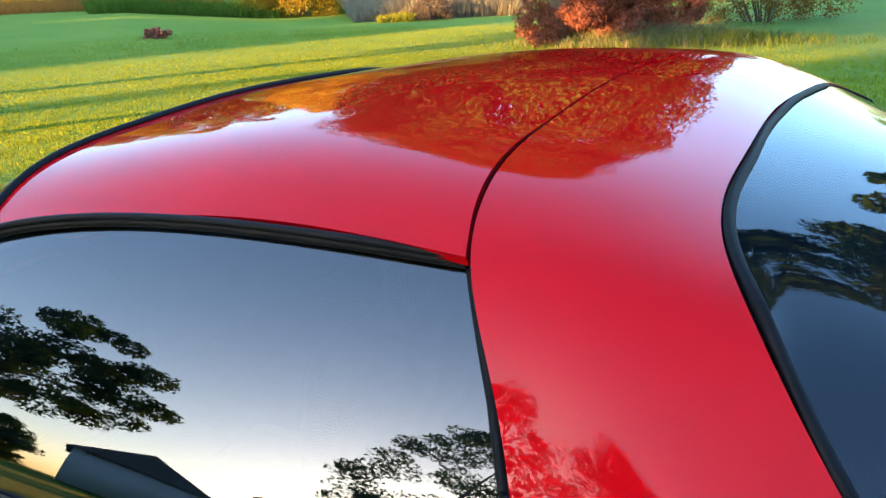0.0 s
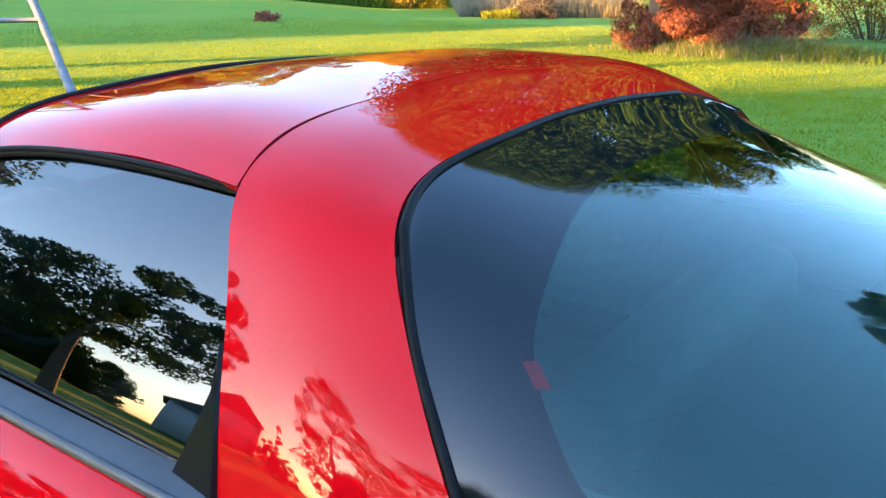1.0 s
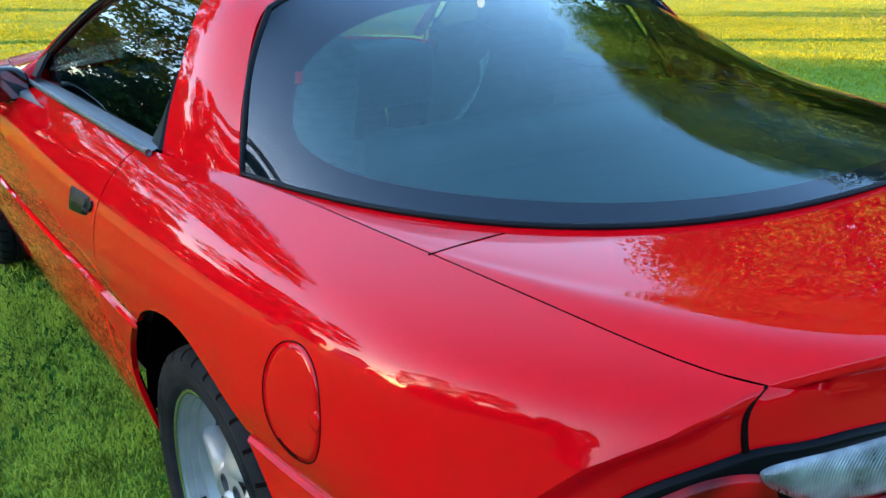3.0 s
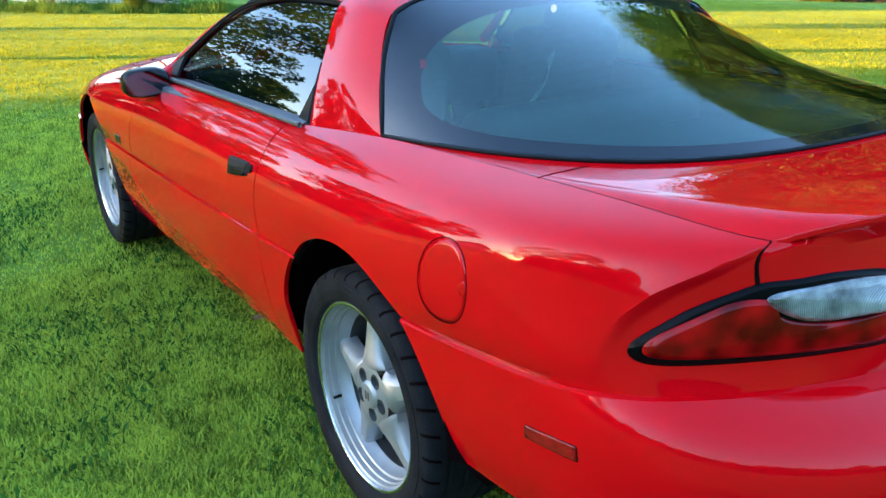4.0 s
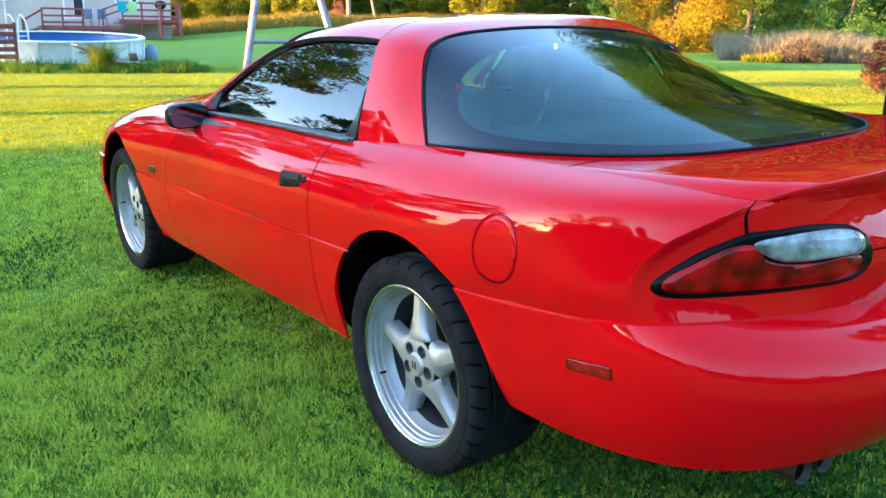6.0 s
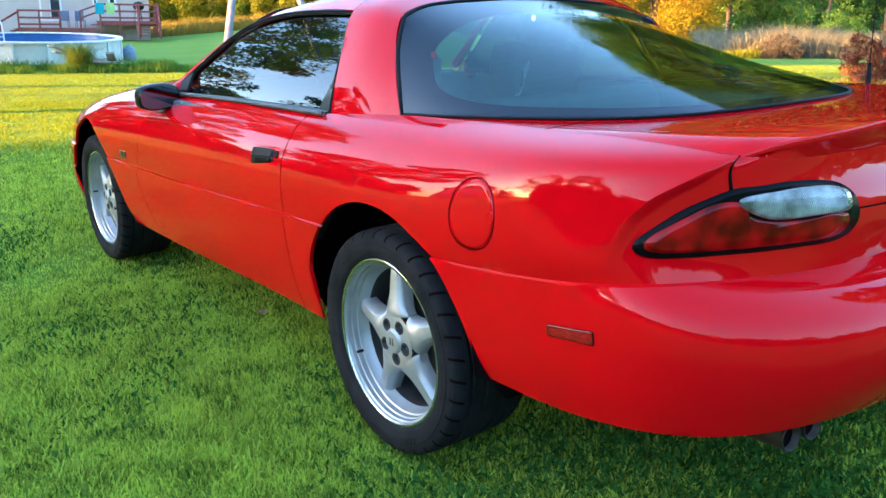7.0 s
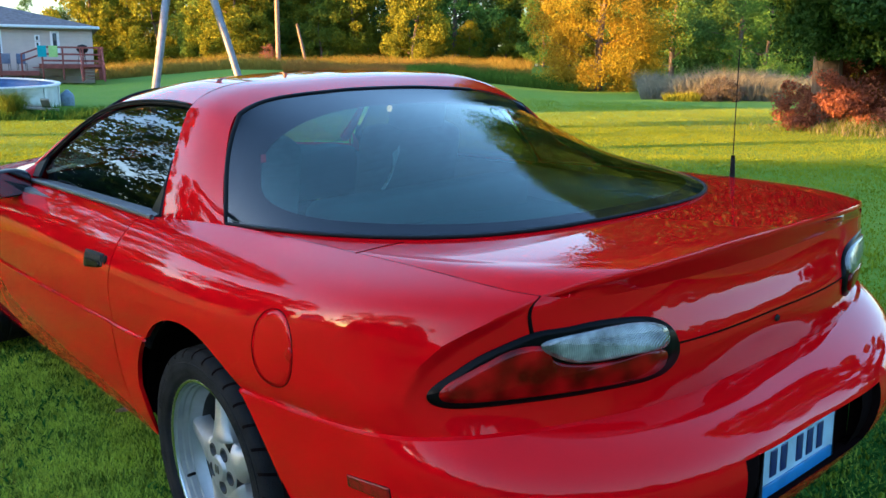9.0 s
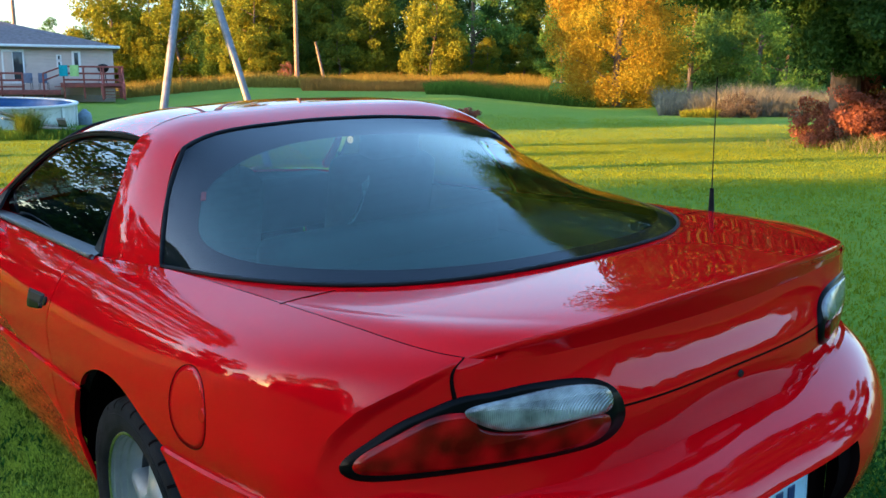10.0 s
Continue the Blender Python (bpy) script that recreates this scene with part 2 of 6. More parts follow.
KX = [-t for t in KT[3:0:-1]] + KT + [2 * KT[-1] - t for t in KT[-2:-5:-1]]
LOW = np.array([extended(r) for r in (L0, L1, L2, L3, L4)])
UPP = np.array([extended(r) for r in (U0, U1, U2, U3, U4)])
VK = [0, 1, 2, 3, 4]


def surf(rails, s, v):
    """Points of the body side at the rail places s and the heights v (0 to 4), two arrays of one shape."""
    s, v = np.asarray(s, float), np.asarray(v, float)
    ws, wv = basis(KX, s.ravel()), basis(VK, v.ravel())
    return np.einsum("ij,jkc,ik->ic", wv, rails, ws).reshape(*s.shape, 3)


ARCH_R, ARCH_F = (0.0, 0.345, 0.378), (2.568, 0.335, 0.392)


def v_cut(rails, s, arch):
    """The height at which the wheel opening ends, for each place s."""
    vs = np.linspace(0, 4, 241)
    P = surf(rails, np.repeat(s[:, None], len(vs), 1), np.repeat(vs[None], len(s), 0))
    yc, zc, r = arch
    zc = zc + .10                       # the lips run in towards the tyre below the hub
    r_in = np.sqrt(r * r - .10 * .10)
    run = 0.0 if arch[0] == 0 else .38
    d = np.where(P[..., 2] < zc, np.abs(P[..., 1] - yc) + run * (zc - P[..., 2]) - r_in, np.hypot(P[..., 1] - yc, P[..., 2] - zc + .10) - r)
    out = np.zeros(len(s))
    for i in range(len(s)):
        k = np.where(d[i] < 0)[0]
        if len(k):
            j = k[-1]
            out[i] = 4.0 if j == len(vs) - 1 else vs[j] + (vs[1] - vs[0]) * d[i, j] / (d[i, j] - d[i, j + 1])
    return out


def patch(rails, s, nv, lo=None, hi=None):
    s = np.asarray(s, float)
    lo = np.zeros(len(s)) if lo is None else np.asarray(lo) + 0 * s
    hi = np.full(len(s), 4.0) if hi is None else np.asarray(hi) + 0 * s
    w = np.linspace(0, 1, nv)
    v = lo[:, None] + (hi - lo)[:, None] * w[None]
    return surf(rails, np.repeat(s[:, None], nv, 1), v)


def around(arch, n=60):
    """Places along the side, set closer towards the ends of the wheel opening."""
    yc, zc, r = arch
    base = 1.66 if arch is ARCH_R else 4.238
    return base + (r + 0.0) * -np.cos(np.linspace(0, math.pi, n))


def ledge(s):
    """The thin step between the lower and the upper part of the side."""
    a, b = patch(LOW, s, 2)[:, -1], patch(UPP, s, 2)[:, 0]
    return np.stack([a, b], axis=1)


G = 0.003
S_DOOR_R, S_DOOR_F, S_NOTCH = 2.145, 3.42, 0.74


def side_pieces(build):
    """build gives shells for the left; the right is its mirror image."""
    for flip in (False, True):
        gs = build()
        if flip:
            gs = [mirror(g) for g in gs]
        yield flip, grids(*gs)


# inner shell that closes the gaps between the panels
def inner():
    s = np.unique(np.concatenate([np.linspace(0, 5.9, 180), around(ARCH_R), around(ARCH_F)]))
    lo_r, lo_f = v_cut(LOW, s, (ARCH_R[0], ARCH_R[1], ARCH_R[2] + .01)), v_cut(LOW, s, (ARCH_F[0], ARCH_F[1], ARCH_F[2] + .01))
    up_r, up_f = v_cut(UPP, s, (ARCH_R[0], ARCH_R[1], ARCH_R[2] + .01)), v_cut(UPP, s, (ARCH_F[0], ARCH_F[1], ARCH_F[2] + .01))
    out = []
    keep = s > .22
    for g in (patch(LOW, s[keep], 14, np.maximum(lo_r, lo_f)[keep]), patch(UPP, s, 14, np.maximum(up_r, up_f))):
        g = g.copy()
        g[..., 0] *= 0.983
        g[..., 1] = 1.3 + (g[..., 1] - 1.3) * 0.993
        g[..., 2] -= 0.004
        out.append(g)
    return out


for flip, vf in side_pieces(inner):
    part("inner_panel", mesh_of("inner_panel", *vf), gap_dark, car)

# rear bumper, one piece round the tail, with an opening for the number plate
def split_line(v):
    """Where the lid and the lamp meet the quarter panel, at the height v."""
    return np.interp(v, [0, 2.6, 4], [0.65, 0.65, S_NOTCH])


PL_S, PL_LO, PL_HI = 0.29, 0.80, 2.35
s_half = np.unique(np.concatenate([np.linspace(0, PL_S, 12), np.linspace(PL_S, 1.282, 84), around(ARCH_R)[around(ARCH_R) < 1.66 - .24]]))
s_bump = np.concatenate([-s_half[:0:-1], s_half])
bump_lo = v_cut(LOW, np.abs(s_bump), ARCH_R)
w_bump = np.unique(np.concatenate([np.linspace(0, PL_LO, 10), np.linspace(PL_LO, PL_HI, 16), np.linspace(PL_HI, 4, 24)])) / 4
bump_v = bump_lo[:, None] + (4 - bump_lo)[:, None] * w_bump[None]
bump_g = shell(surf(LOW, np.repeat(s_bump[:, None], len(w_bump), 1), bump_v))
bump_V, bump_F = grids(*bump_g)
turned = not np.allclose(bump_g[0][0, 0], surf(LOW, [s_bump[0]], [bump_v[0, 0]])[0])
nw = len(w_bump)


def in_plate(f):
    if f[0] >= len(s_bump) * nw:
        return False
    ii, jj = f[0] // nw, f[0] % nw
    sc = (s_bump[ii] + s_bump[min(ii + 1, len(s_bump) - 1)]) / 2
    jj = nw - 2 - jj if turned else jj
    vc = 4 * (w_bump[jj] + w_bump[jj + 1]) / 2
    return abs(sc) < PL_S and PL_LO < vc < PL_HI


rear_bumper = part("rear_bumper", mesh_of("rear_bumper", bump_V, [f for f in bump_F if not in_plate(f)]), red, car)
# the plate's recess: four walls and a back
rs, rv = np.linspace(-PL_S, PL_S, 12), np.linspace(PL_LO, PL_HI, 8)
edge_loop = np.concatenate([surf(LOW, rs, 0 * rs + PL_LO), surf(LOW, 0 * rv + PL_S, rv), surf(LOW, rs[::-1], 0 * rs + PL_HI), surf(LOW, 0 * rv - PL_S, rv[::-1])])
deep = edge_loop.copy()
deep[:, 1] = -1.062
deep[:, 0] *= 0.97
recess = np.stack([edge_loop, deep])
back = np.stack([deep[:12], deep[20:32][::-1]])
part("plate_recess", mesh_of("plate_recess", *grids(recess, back)), gap_dark, rear_bumper, "dark recess round the number plate")


def quarter():
    su = np.unique(np.concatenate([np.linspace(S_NOTCH, 1.25, 64), around(ARCH_R), np.linspace(2.05, S_DOOR_R - G, 12)]))
    lo = v_cut(UPP, su, ARCH_R)
    v = lo[:, None] + (4 - lo)[:, None] * np.linspace(0, 1, 48)[None]
    sl = np.unique(np.concatenate([around(ARCH_R)[around(ARCH_R) > 1.66 + .24], np.linspace(2.04, S_DOOR_R - G, 10)]))
    # a fold runs from the spoiler's corner down in front of the tail lamp, along one column of the mesh
    fold = np.maximum(np.interp(v, [0, 1.2, 1.75, 2.22, 2.8, 3.3, 4], [.80, .824, .828, .808, .756, .735, .745]), split_line(v) + .005)
    k, kf = (su[:, None] - S_NOTCH) / (1.25 - S_NOTCH), 18 / 63
    s2 = np.where(k < kf, split_line(v) + (fold - split_line(v)) * k / kf, fold + (1.25 - fold) * (k - kf) / (1 - kf))
    s2 = np.where(k > 1, su[:, None] + 0 * v, s2)
    up = surf(UPP, s2, v)
    rise = np.interp(v, [.5, 1, 1.6, 2.2, 2.8, 3.3, 4], [0, .004, .011, .019, .017, .009, .002])
    behind = np.clip((fold - s2) / .042, 0, 1)
    rise = rise * np.where(s2 > fold, np.exp(-np.clip(s2 - fold, 0, 2) / .085), 1 - behind * behind * (3 - 2 * behind))
    up = up + np.array([-.62, -.70, .36]) * rise[..., None]
    return shell(up) + shell(patch(LOW, sl, 24, v_cut(LOW, sl, ARCH_R))) + [ledge(sl)]


def door():
    s = np.linspace(S_DOOR_R + G, S_DOOR_F - G, 60)
    return shell(patch(UPP, s, 30)) + shell(patch(LOW, s, 30)) + [ledge(s)]


def fender():
    s = np.unique(np.concatenate([np.linspace(S_DOOR_F + G, 3.8, 18), around(ARCH_F), np.linspace(4.65, 4.95 - G, 14)]))
    sl = s[v_cut(LOW, s, ARCH_F) < 3.98]
    a, b = sl[sl < 4.24], sl[sl > 4.24]
    return (shell(patch(UPP, s, 30, v_cut(UPP, s, ARCH_F))) + shell(patch(LOW, a, 24, v_cut(LOW, a, ARCH_F)))
            + shell(patch(LOW, b, 24, v_cut(LOW, b, ARCH_F))) + [ledge(a), ledge(b)])


doors = []
for flip, vf in side_pieces(quarter):
    q = part("quarter_panel", welded("quarter_panel", *vf), red, car)
    if not flip:
        quarter_left = q
for flip, vf in side_pieces(door):
    doors.append(part("car_door", welded("car_door", *vf), red, car))
fenders = []
for flip, vf in side_pieces(fender):
    fenders.append(part("front_fender", welded("front_fender", *vf), red, car))
s_front = np.linspace(4.95 + G, 2 * 5.93 - 4.95 - G, 90)
part("front_bumper", mesh_of("front_bumper", *grids(*(shell(patch(LOW, s_front, 24)) + shell(patch(UPP, s_front, 24)) + [ledge(s_front)]))), red, car)
# tail panel between the lamps, below the lid
def tail_patch(lo, hi, n, m):
    v = np.repeat(np.linspace(lo, hi, m)[None], n, 0)
    return surf(UPP, np.linspace(-1, 1, n)[:, None] * split_line(v), v)


tail_panel = part("tail_panel", mesh_of("tail_panel", *grids(*(shell(tail_patch(0, 1.97, 81, 20)) + [ledge(s_bump)]))), red, car)


# wheel openings: rolled edge and dark liner
def arch_edge(arch):
    yc, zc, r = arch
    wv = np.linspace(-0.12, math.pi + 0.12, 70)
    rows = []
    for dr, x, end in ((0.006, -.866, .04), (0.016, -.845, .02), (0.05, -.80, -.12), (0.05, -.42, -.12), (-r + .02, -.42, -.12)):
        w_ = np.clip(wv, end, math.pi - end)
        rows.append(np.stack([np.full(70, x), yc + (r + dr) * np.cos(w_), zc + (r + dr) * np.sin(w_)], axis=1))
    return np.stack(rows)


for arch in (ARCH_R, ARCH_F):
    g = arch_edge(arch)
    for h in (g, mirror(g)):
        part("wheel_arch_liner", mesh_of("wheel_arch_liner", *grids(h)), gap_dark, car)
part("floor_pan", box_bm((1.30, 4.3, 0.10), (0, 1.3, 0.40), 0.02), gap_dark, car)
part("underbody", box_bm((1.60, 1.70, 0.05), (0, 1.26, 0.345), 0.01), gap_dark, car)
part("rear_underbody", box_bm((1.30, 0.52, 0.05), (0, -.68, 0.40), 0.01), gap_dark, car)

# hood, between the two upper rails
sh = np.linspace(3.42, 5.80, 50)
edge = patch(UPP, sh, 2)[:, -1]
w = np.linspace(-1, 1, 31)
hood_g = np.zeros((50, 31, 3))
hood_g[..., 0] = -edge[:, None, 0] * w[None] * 0.996
hood_g[..., 1] = edge[:, None, 1]
hood_g[..., 2] = edge[:, None, 2] + 0.055 * (1 - w[None] ** 2) * np.clip((5.93 - sh[:, None]) / 0.8, 0, 1) + 0.002
part("hood", mesh_of("hood", *grids(*shell(hood_g))), red, car)

# ---- roof hoop with its pillars, roof panel, screens ----
HOOP_F = np.array([(-.766, .40, .907), (-.728, .428, .997), (-.661, .475, 1.114), (-.583, .532, 1.205), (-.535, .548, 1.229), (-.293, .577, 1.264), (0, .59, 1.271)])
HOOP_R = np.array([(-.738, .072, .924), (-.696, .147, 1.007), (-.637, .230, 1.095), (-.562, .304, 1.182), (-.50, .335, 1.205), (-.264, .367, 1.23), (0, .377, 1.237)])
ROOF_M = np.array([(-.558, .85, 1.207), (-.51, .87, 1.232), (-.27, .91, 1.268), (0, .92, 1.276)])
ROOF_A = np.array([(-.59, 1.21, 1.168), (-.50, 1.25, 1.20), (-.26, 1.29, 1.228), (0, 1.30, 1.236)])


def across(half, n):
    """A smooth curve through a left half and its mirror image, n points."""
    full = np.concatenate([half, (half * np.array([-1, 1, 1]))[-2::-1]])
    return curve3(full, n)


def sweep(rows, n, m):
    """A smooth surface through several cross curves."""
    C = np.stack([across(np.asarray(r, float), n) for r in rows])
    t = np.linspace(0, 1, len(rows))
    W = basis(t, np.linspace(0, 1, m)) if len(rows) > 2 else np.stack([1 - np.linspace(0, 1, m), np.linspace(0, 1, m)], axis=1)
    return np.einsum("mr,rnc->mnc", W, C)


mid = (HOOP_F + HOOP_R) / 2 + np.array([(-.006, 0, 0), (-.009, 0, .002), (-.010, 0, .004), (-.008, 0, .006), (-.003, 0, .008), (0, 0, .006), (0, 0, .005)])
hoop = part("roof_hoop", mesh_of("roof_hoop", *grids(*shell(sweep([HOOP_F + np.array([0, -.002, 0]), mid, HOOP_R], 121, 14)))), red, car)
part("roof_panel", mesh_of("roof_panel", *grids(*shell(sweep([HOOP_F[3:] + np.array([0, .003, 0]), ROOF_M, ROOF_A], 91, 30)))), red, car)
part("roof_lining", mesh_of("roof_lining", *grids(sweep([HOOP_R[3:] - np.array([0, 0, .02]), ROOF_M - np.array([0, 0, .025]), ROOF_A - np.array([0, 0, .02])], 41, 12))), interior_dark, car)

# rear screen
GL = [np.array([(-.556, .297, 1.184), (-.49, .330, 1.203), (-.262, .359, 1.227), (-.13, .367, 1.232), (0, .369, 1.233)]),
      np.array([(-.632, .226, 1.094), (-.55, .10, 1.107), (-.33, .05, 1.140), (-.16, .035, 1.153), (0, .03, 1.157)]),
      np.array([(-.690, .142, 1.005), (-.60, -.12, 1.011), (-.40, -.255, 1.045), (-.19, -.30, 1.062), (0, -.31, 1.067)]),
      np.array([(-.728, .085, .93), (-.628, -.322, .943), (-.455, -.53, .946), (-.24, -.63, .952), (0, -.655, .955)])]
rear_g = sweep(GL, 81, 50)
rear_screen = part("rear_screen", mesh_of("rear_screen", *grids(facing(rear_g))), glass_tint, car, "large tinted wraparound rear hatch glass")
rear_screen.visible_shadow = False


def on_grid(g, u, w):
    """Smooth lookup in a grid at u (along the columns) and w (along the rows), both 0 to 1."""
    m, n = g.shape[:2]
    a, b = np.clip(w, 0, 1) * (m - 1), np.clip(u, 0, 1) * (n - 1)
    i, j = np.minimum(a.astype(int), m - 2), np.minimum(b.astype(int), n - 2)
    fa, fb = (a - i)[..., None], (b - j)[..., None]
    return (g[i, j] * (1 - fa) + g[i + 1, j] * fa) * (1 - fb) + (g[i, j + 1] * (1 - fa) + g[i + 1, j + 1] * fa) * fb


# dark printed band round the screen, with a rounded clear middle
th = np.linspace(0, 2 * math.pi, 161)
c, s_ = np.cos(th), np.sin(th)
outer_k = 1 / np.maximum(np.abs(c), np.abs(s_))
ou, ow = 0.5 + 0.5 * c * outer_k, 0.5 + 0.5 * s_ * outer_k
pw = np.where(s_ < 0, 3.6, 2.6)       # squarer towards the roof
ir = (np.abs(c) ** pw + np.abs(s_) ** pw) ** (-1 / pw)
iu, iw = 0.5 + 0.432 * c * ir, 0.555 + 0.399 * s_ * ir
kk = np.linspace(0, 1, 12)[:, None]
band = on_grid(rear_g, ou[None] * (1 - kk) + iu[None] * kk, ow[None] * (1 - kk) + iw[None] * kk)
bn = normals(rear_g)
band = band - on_grid(bn, ou[None] * (1 - kk) + iu[None] * kk, ow[None] * (1 - kk) + iw[None] * kk) * np.sign(bn[25, 40, 2]) * 0.004
part("printed_band", mesh_of("printed_band", *grids(band)), frit, rear_screen, "black printed border of the rear glass")
# dyed film stuck on the clear middle
kf = np.linspace(1, 0.0, 14)[:, None]
fu, fw = .5 + (iu[None] - .5) * kf, .555 + (iw[None] - .555) * kf
film_g = on_grid(rear_g, fu, fw) - on_grid(bn, fu, fw) * np.sign(bn[25, 40, 2]) * .003
film = part("tint_film", mesh_of("tint_film", *grids(facing(film_g))), film_tint, rear_screen, "dark green-blue tint film inside the glass")
film.visible_shadow = False
# heating wires across the clear middle
wire_mat = material("heater_wire", (.05, .02, .012), rough=.6, spec=.1)
for wv_ in np.linspace(.20, .91, 18):
    half = .432 * max(0.0, 1 - abs((wv_ - .555) / .399) ** (3.6 if wv_ < .555 else 2.6)) ** (1 / (3.6 if wv_ < .555 else 2.6))
    un = np.linspace(.5 - half, .5 + half, 60)
    ln_ = on_grid(rear_g, un, 0 * un + wv_) - on_grid(bn, un, 0 * un + wv_) * np.sign(bn[25, 40, 2]) * .0035
    part("heater_wire", mesh_of("heater_wire", *tube(ln_, .00022, 4)), wire_mat, rear_screen)
# seal along the screen's edge
rim = np.concatenate([rear_g[::-1, 0], rear_g[0], rear_g[:, -1]])
part("screen_seal", mesh_of("screen_seal", *tube(rim, np.where((rim[:, 0] > .36) & (rim[:, 2] > 1.10), .0018, .006), 8)), rubber, car)
part("lower_seal", mesh_of("lower_seal", *tube(rear_g[-1], 0.005, 8)), rubber, car)

# windscreen
WS = [ROOF_A + np.array([(.02, .012, -.004), (0, .012, -.004), (0, .012, -.004), (0, .012, -.004)]),
      np.array([(-.665, 1.46, 1.055), (-.54, 1.53, 1.08), (-.28, 1.60, 1.10), (0, 1.625, 1.106)]),
      np.array([(-.72, 1.69, .905), (-.58, 1.82, .91), (-.30, 1.93, .915), (0, 1.96, .918)])]
ws = part("windscreen", mesh_of("windscreen", *grids(facing(sweep(WS, 41, 20)))), glass_front, car)
ws.visible_shadow = False
part("windscreen_seal", mesh_of("windscreen_seal", *tube(across(ROOF_A, 60) + np.array([0, .006, .001]), .006, 8)), rubber, car)
cow = sweep([WS[2] + np.array([0, .0, -.006]), np.array([(-.765, 1.78, .885), (-.60, 1.95, .89), (-.30, 2.05, .905), (0, 2.08, .91)])], 41, 4)
part("cowl", mesh_of("cowl", *grids(cow)), trim_black, car)

# side windows with their frames
for flip in (False, True):
    sx = -1 if flip else 1
    q = np.linspace(0, 1, 40)
    belt_c = curve3([(-.746, .445, .905), (-.751, .9, .903), (-.747, 1.3, .898), (-.735, 1.66, .888)], 40)
    top_c = curve3([(-.585, .54, 1.188), (-.563, .80, 1.192), (-.568, 1.05, 1.18), (-.61, 1.25, 1.138), (-.68, 1.44, 1.037), (-.743, 1.655, .91)], 40)
    k = np.linspace(0, 1, 24)[:, None, None]
    sg = belt_c[None] * (1 - k) + top_c[None] * k
    rear_y = np.interp(np.linspace(0, 1, 24), [0, .33, .70, 1], [.413, .442, .490, .54])
    sg[..., 1] += (rear_y - sg[:, 0, 1])[:, None] * np.clip(1 - q / .6, 0, 1)[None]
    sg[..., 0] -= (4 * k * (1 - k))[..., 0] * 0.011 * np.minimum(1, (1 - q) * 3)[None]
    yy_, zz_ = sg[..., 1].ravel() - 1, sg[..., 2].ravel() - 1
    A_ = np.stack([np.ones_like(yy_), yy_, zz_, yy_ ** 2, yy_ * zz_, zz_ ** 2], 1)
    sg[..., 0] = (A_ @ np.linalg.lstsq(A_, sg[..., 0].ravel(), rcond=None)[0]).reshape(sg.shape[:2])
    sg = sg * np.array([sx, 1, 1])
    win = part("side_window", mesh_of("side_window", *grids(facing(sg))), glass_side, car)
    win.visible_shadow = False
    run = sg[-1] + np.array([-.004 * sx, 0, .006])
    front = sg[-1, 24:]
    part("window_seal", mesh_of("window_seal", *tube(run, 0.0055, 8)), rubber, car)
    part("drip_rail", mesh_of("drip_rail", *tube(run + np.array([-.003 * sx, 0.002, .007]), 0.0045, 8)), rubber, car)
    part("rear_seal", mesh_of("rear_seal", *tube(sg[:, 0] + np.array([-.004 * sx, -.004, 0]), 0.006, 8)), rubber, car)
    # painted front pillar outside the seal
    pil = front + np.array([.022 * sx, .03, .016])
    part("front_pillar", mesh_of("front_pillar", *tube(pil, np.linspace(.003, .024, len(pil)) ** .6 * .024 ** .4, 10)), red, car)
    # belt moulding with the ledge between it and the glass
    ledge_out = curve3([(-.793, .40, .912), (-.798, .9, .912), (-.793, 1.4, .904), (-.777, 1.70, .892)], 40)
    ledge_in = curve3([(-.742, .42, .916), (-.747, .9, .914), (-.744, 1.3, .908), (-.735, 1.68, .896)], 40)
    led = np.stack([ledge_out, (ledge_out + ledge_in) / 2 + np.array([0, 0, .004]), ledge_in]) * np.array([sx, 1, 1])
    part("belt_ledge", mesh_of("belt_ledge", *grids(led)), belt_grey, car)
    belt = curve3([(-.792, .40, .913), (-.797, .9, .913), (-.792, 1.4, .905), (-.776, 1.70, .893)], 40)
    belt[:, 0] *= sx
    part("belt_moulding", mesh_of("belt_moulding", *tube(belt, 0.0065, 8, 1.2)), belt_grey, car)
    tri = np.array([[(-.771, .402, .916), (-.759, .484, .916)], [(-.748, .418, .965), (-.735, .468, .965)], [(-.726, .433, 1.01), (-.714, .455, 1.01)], [(-.697, .452, 1.06), (-.693, .457, 1.06)]])
    tri = tri * np.array([sx, 1, 1])
    part("corner_cover", welded("corner_cover", *grids(*shell(tri, 0.008))), piano_black, car)

# ---- rear lid with its spoiler lip ----
DA = np.array([(-.742, .075, .927), (-.645, -.335, .938), (-.462, -.545, .942), (-.24, -.645, .948), (0, -.67, .951)])
DM = np.array([(-.702, -.36, .936), (-.62, -.63, .943), (-.455, -.775, .95), (-.23, -.835, .958), (0, -.848, .96)])
DL = np.array([(-.611, -.890, .916), (-.553, -.926, .935), (-.436, -.974, .952), (-.22, -1.008, .967), (0, -1.015, .97)])
lid_g = sweep([DA, DM, DL], 81, 30)
rail_s = np.linspace(S_NOTCH, 1.82, 120)
rail_p = surf(UPP, rail_s, 0 * rail_s + 4.0)
for col, sx in ((0, 1), (-1, -1)):      # the lid's edge follows the quarter panel
    want = np.stack([np.interp(lid_g[:, col, 1], rail_p[:, 1], rail_p[:, c]) for c in range(3)], axis=1) * np.array([sx, 1, 1]) + np.array([.003 * sx, 0, 0])
    fall = np.clip(1 - np.linspace(0, 80, 81) / 14, 0, 1)
    fall = fall if col == 0 else fall[::-1]
    lid_g = lid_g + (want - lid_g[:, col])[:, None] * fall[None, :, None]
tail_top = tail_patch(2.03, 4.0, 81, 16)
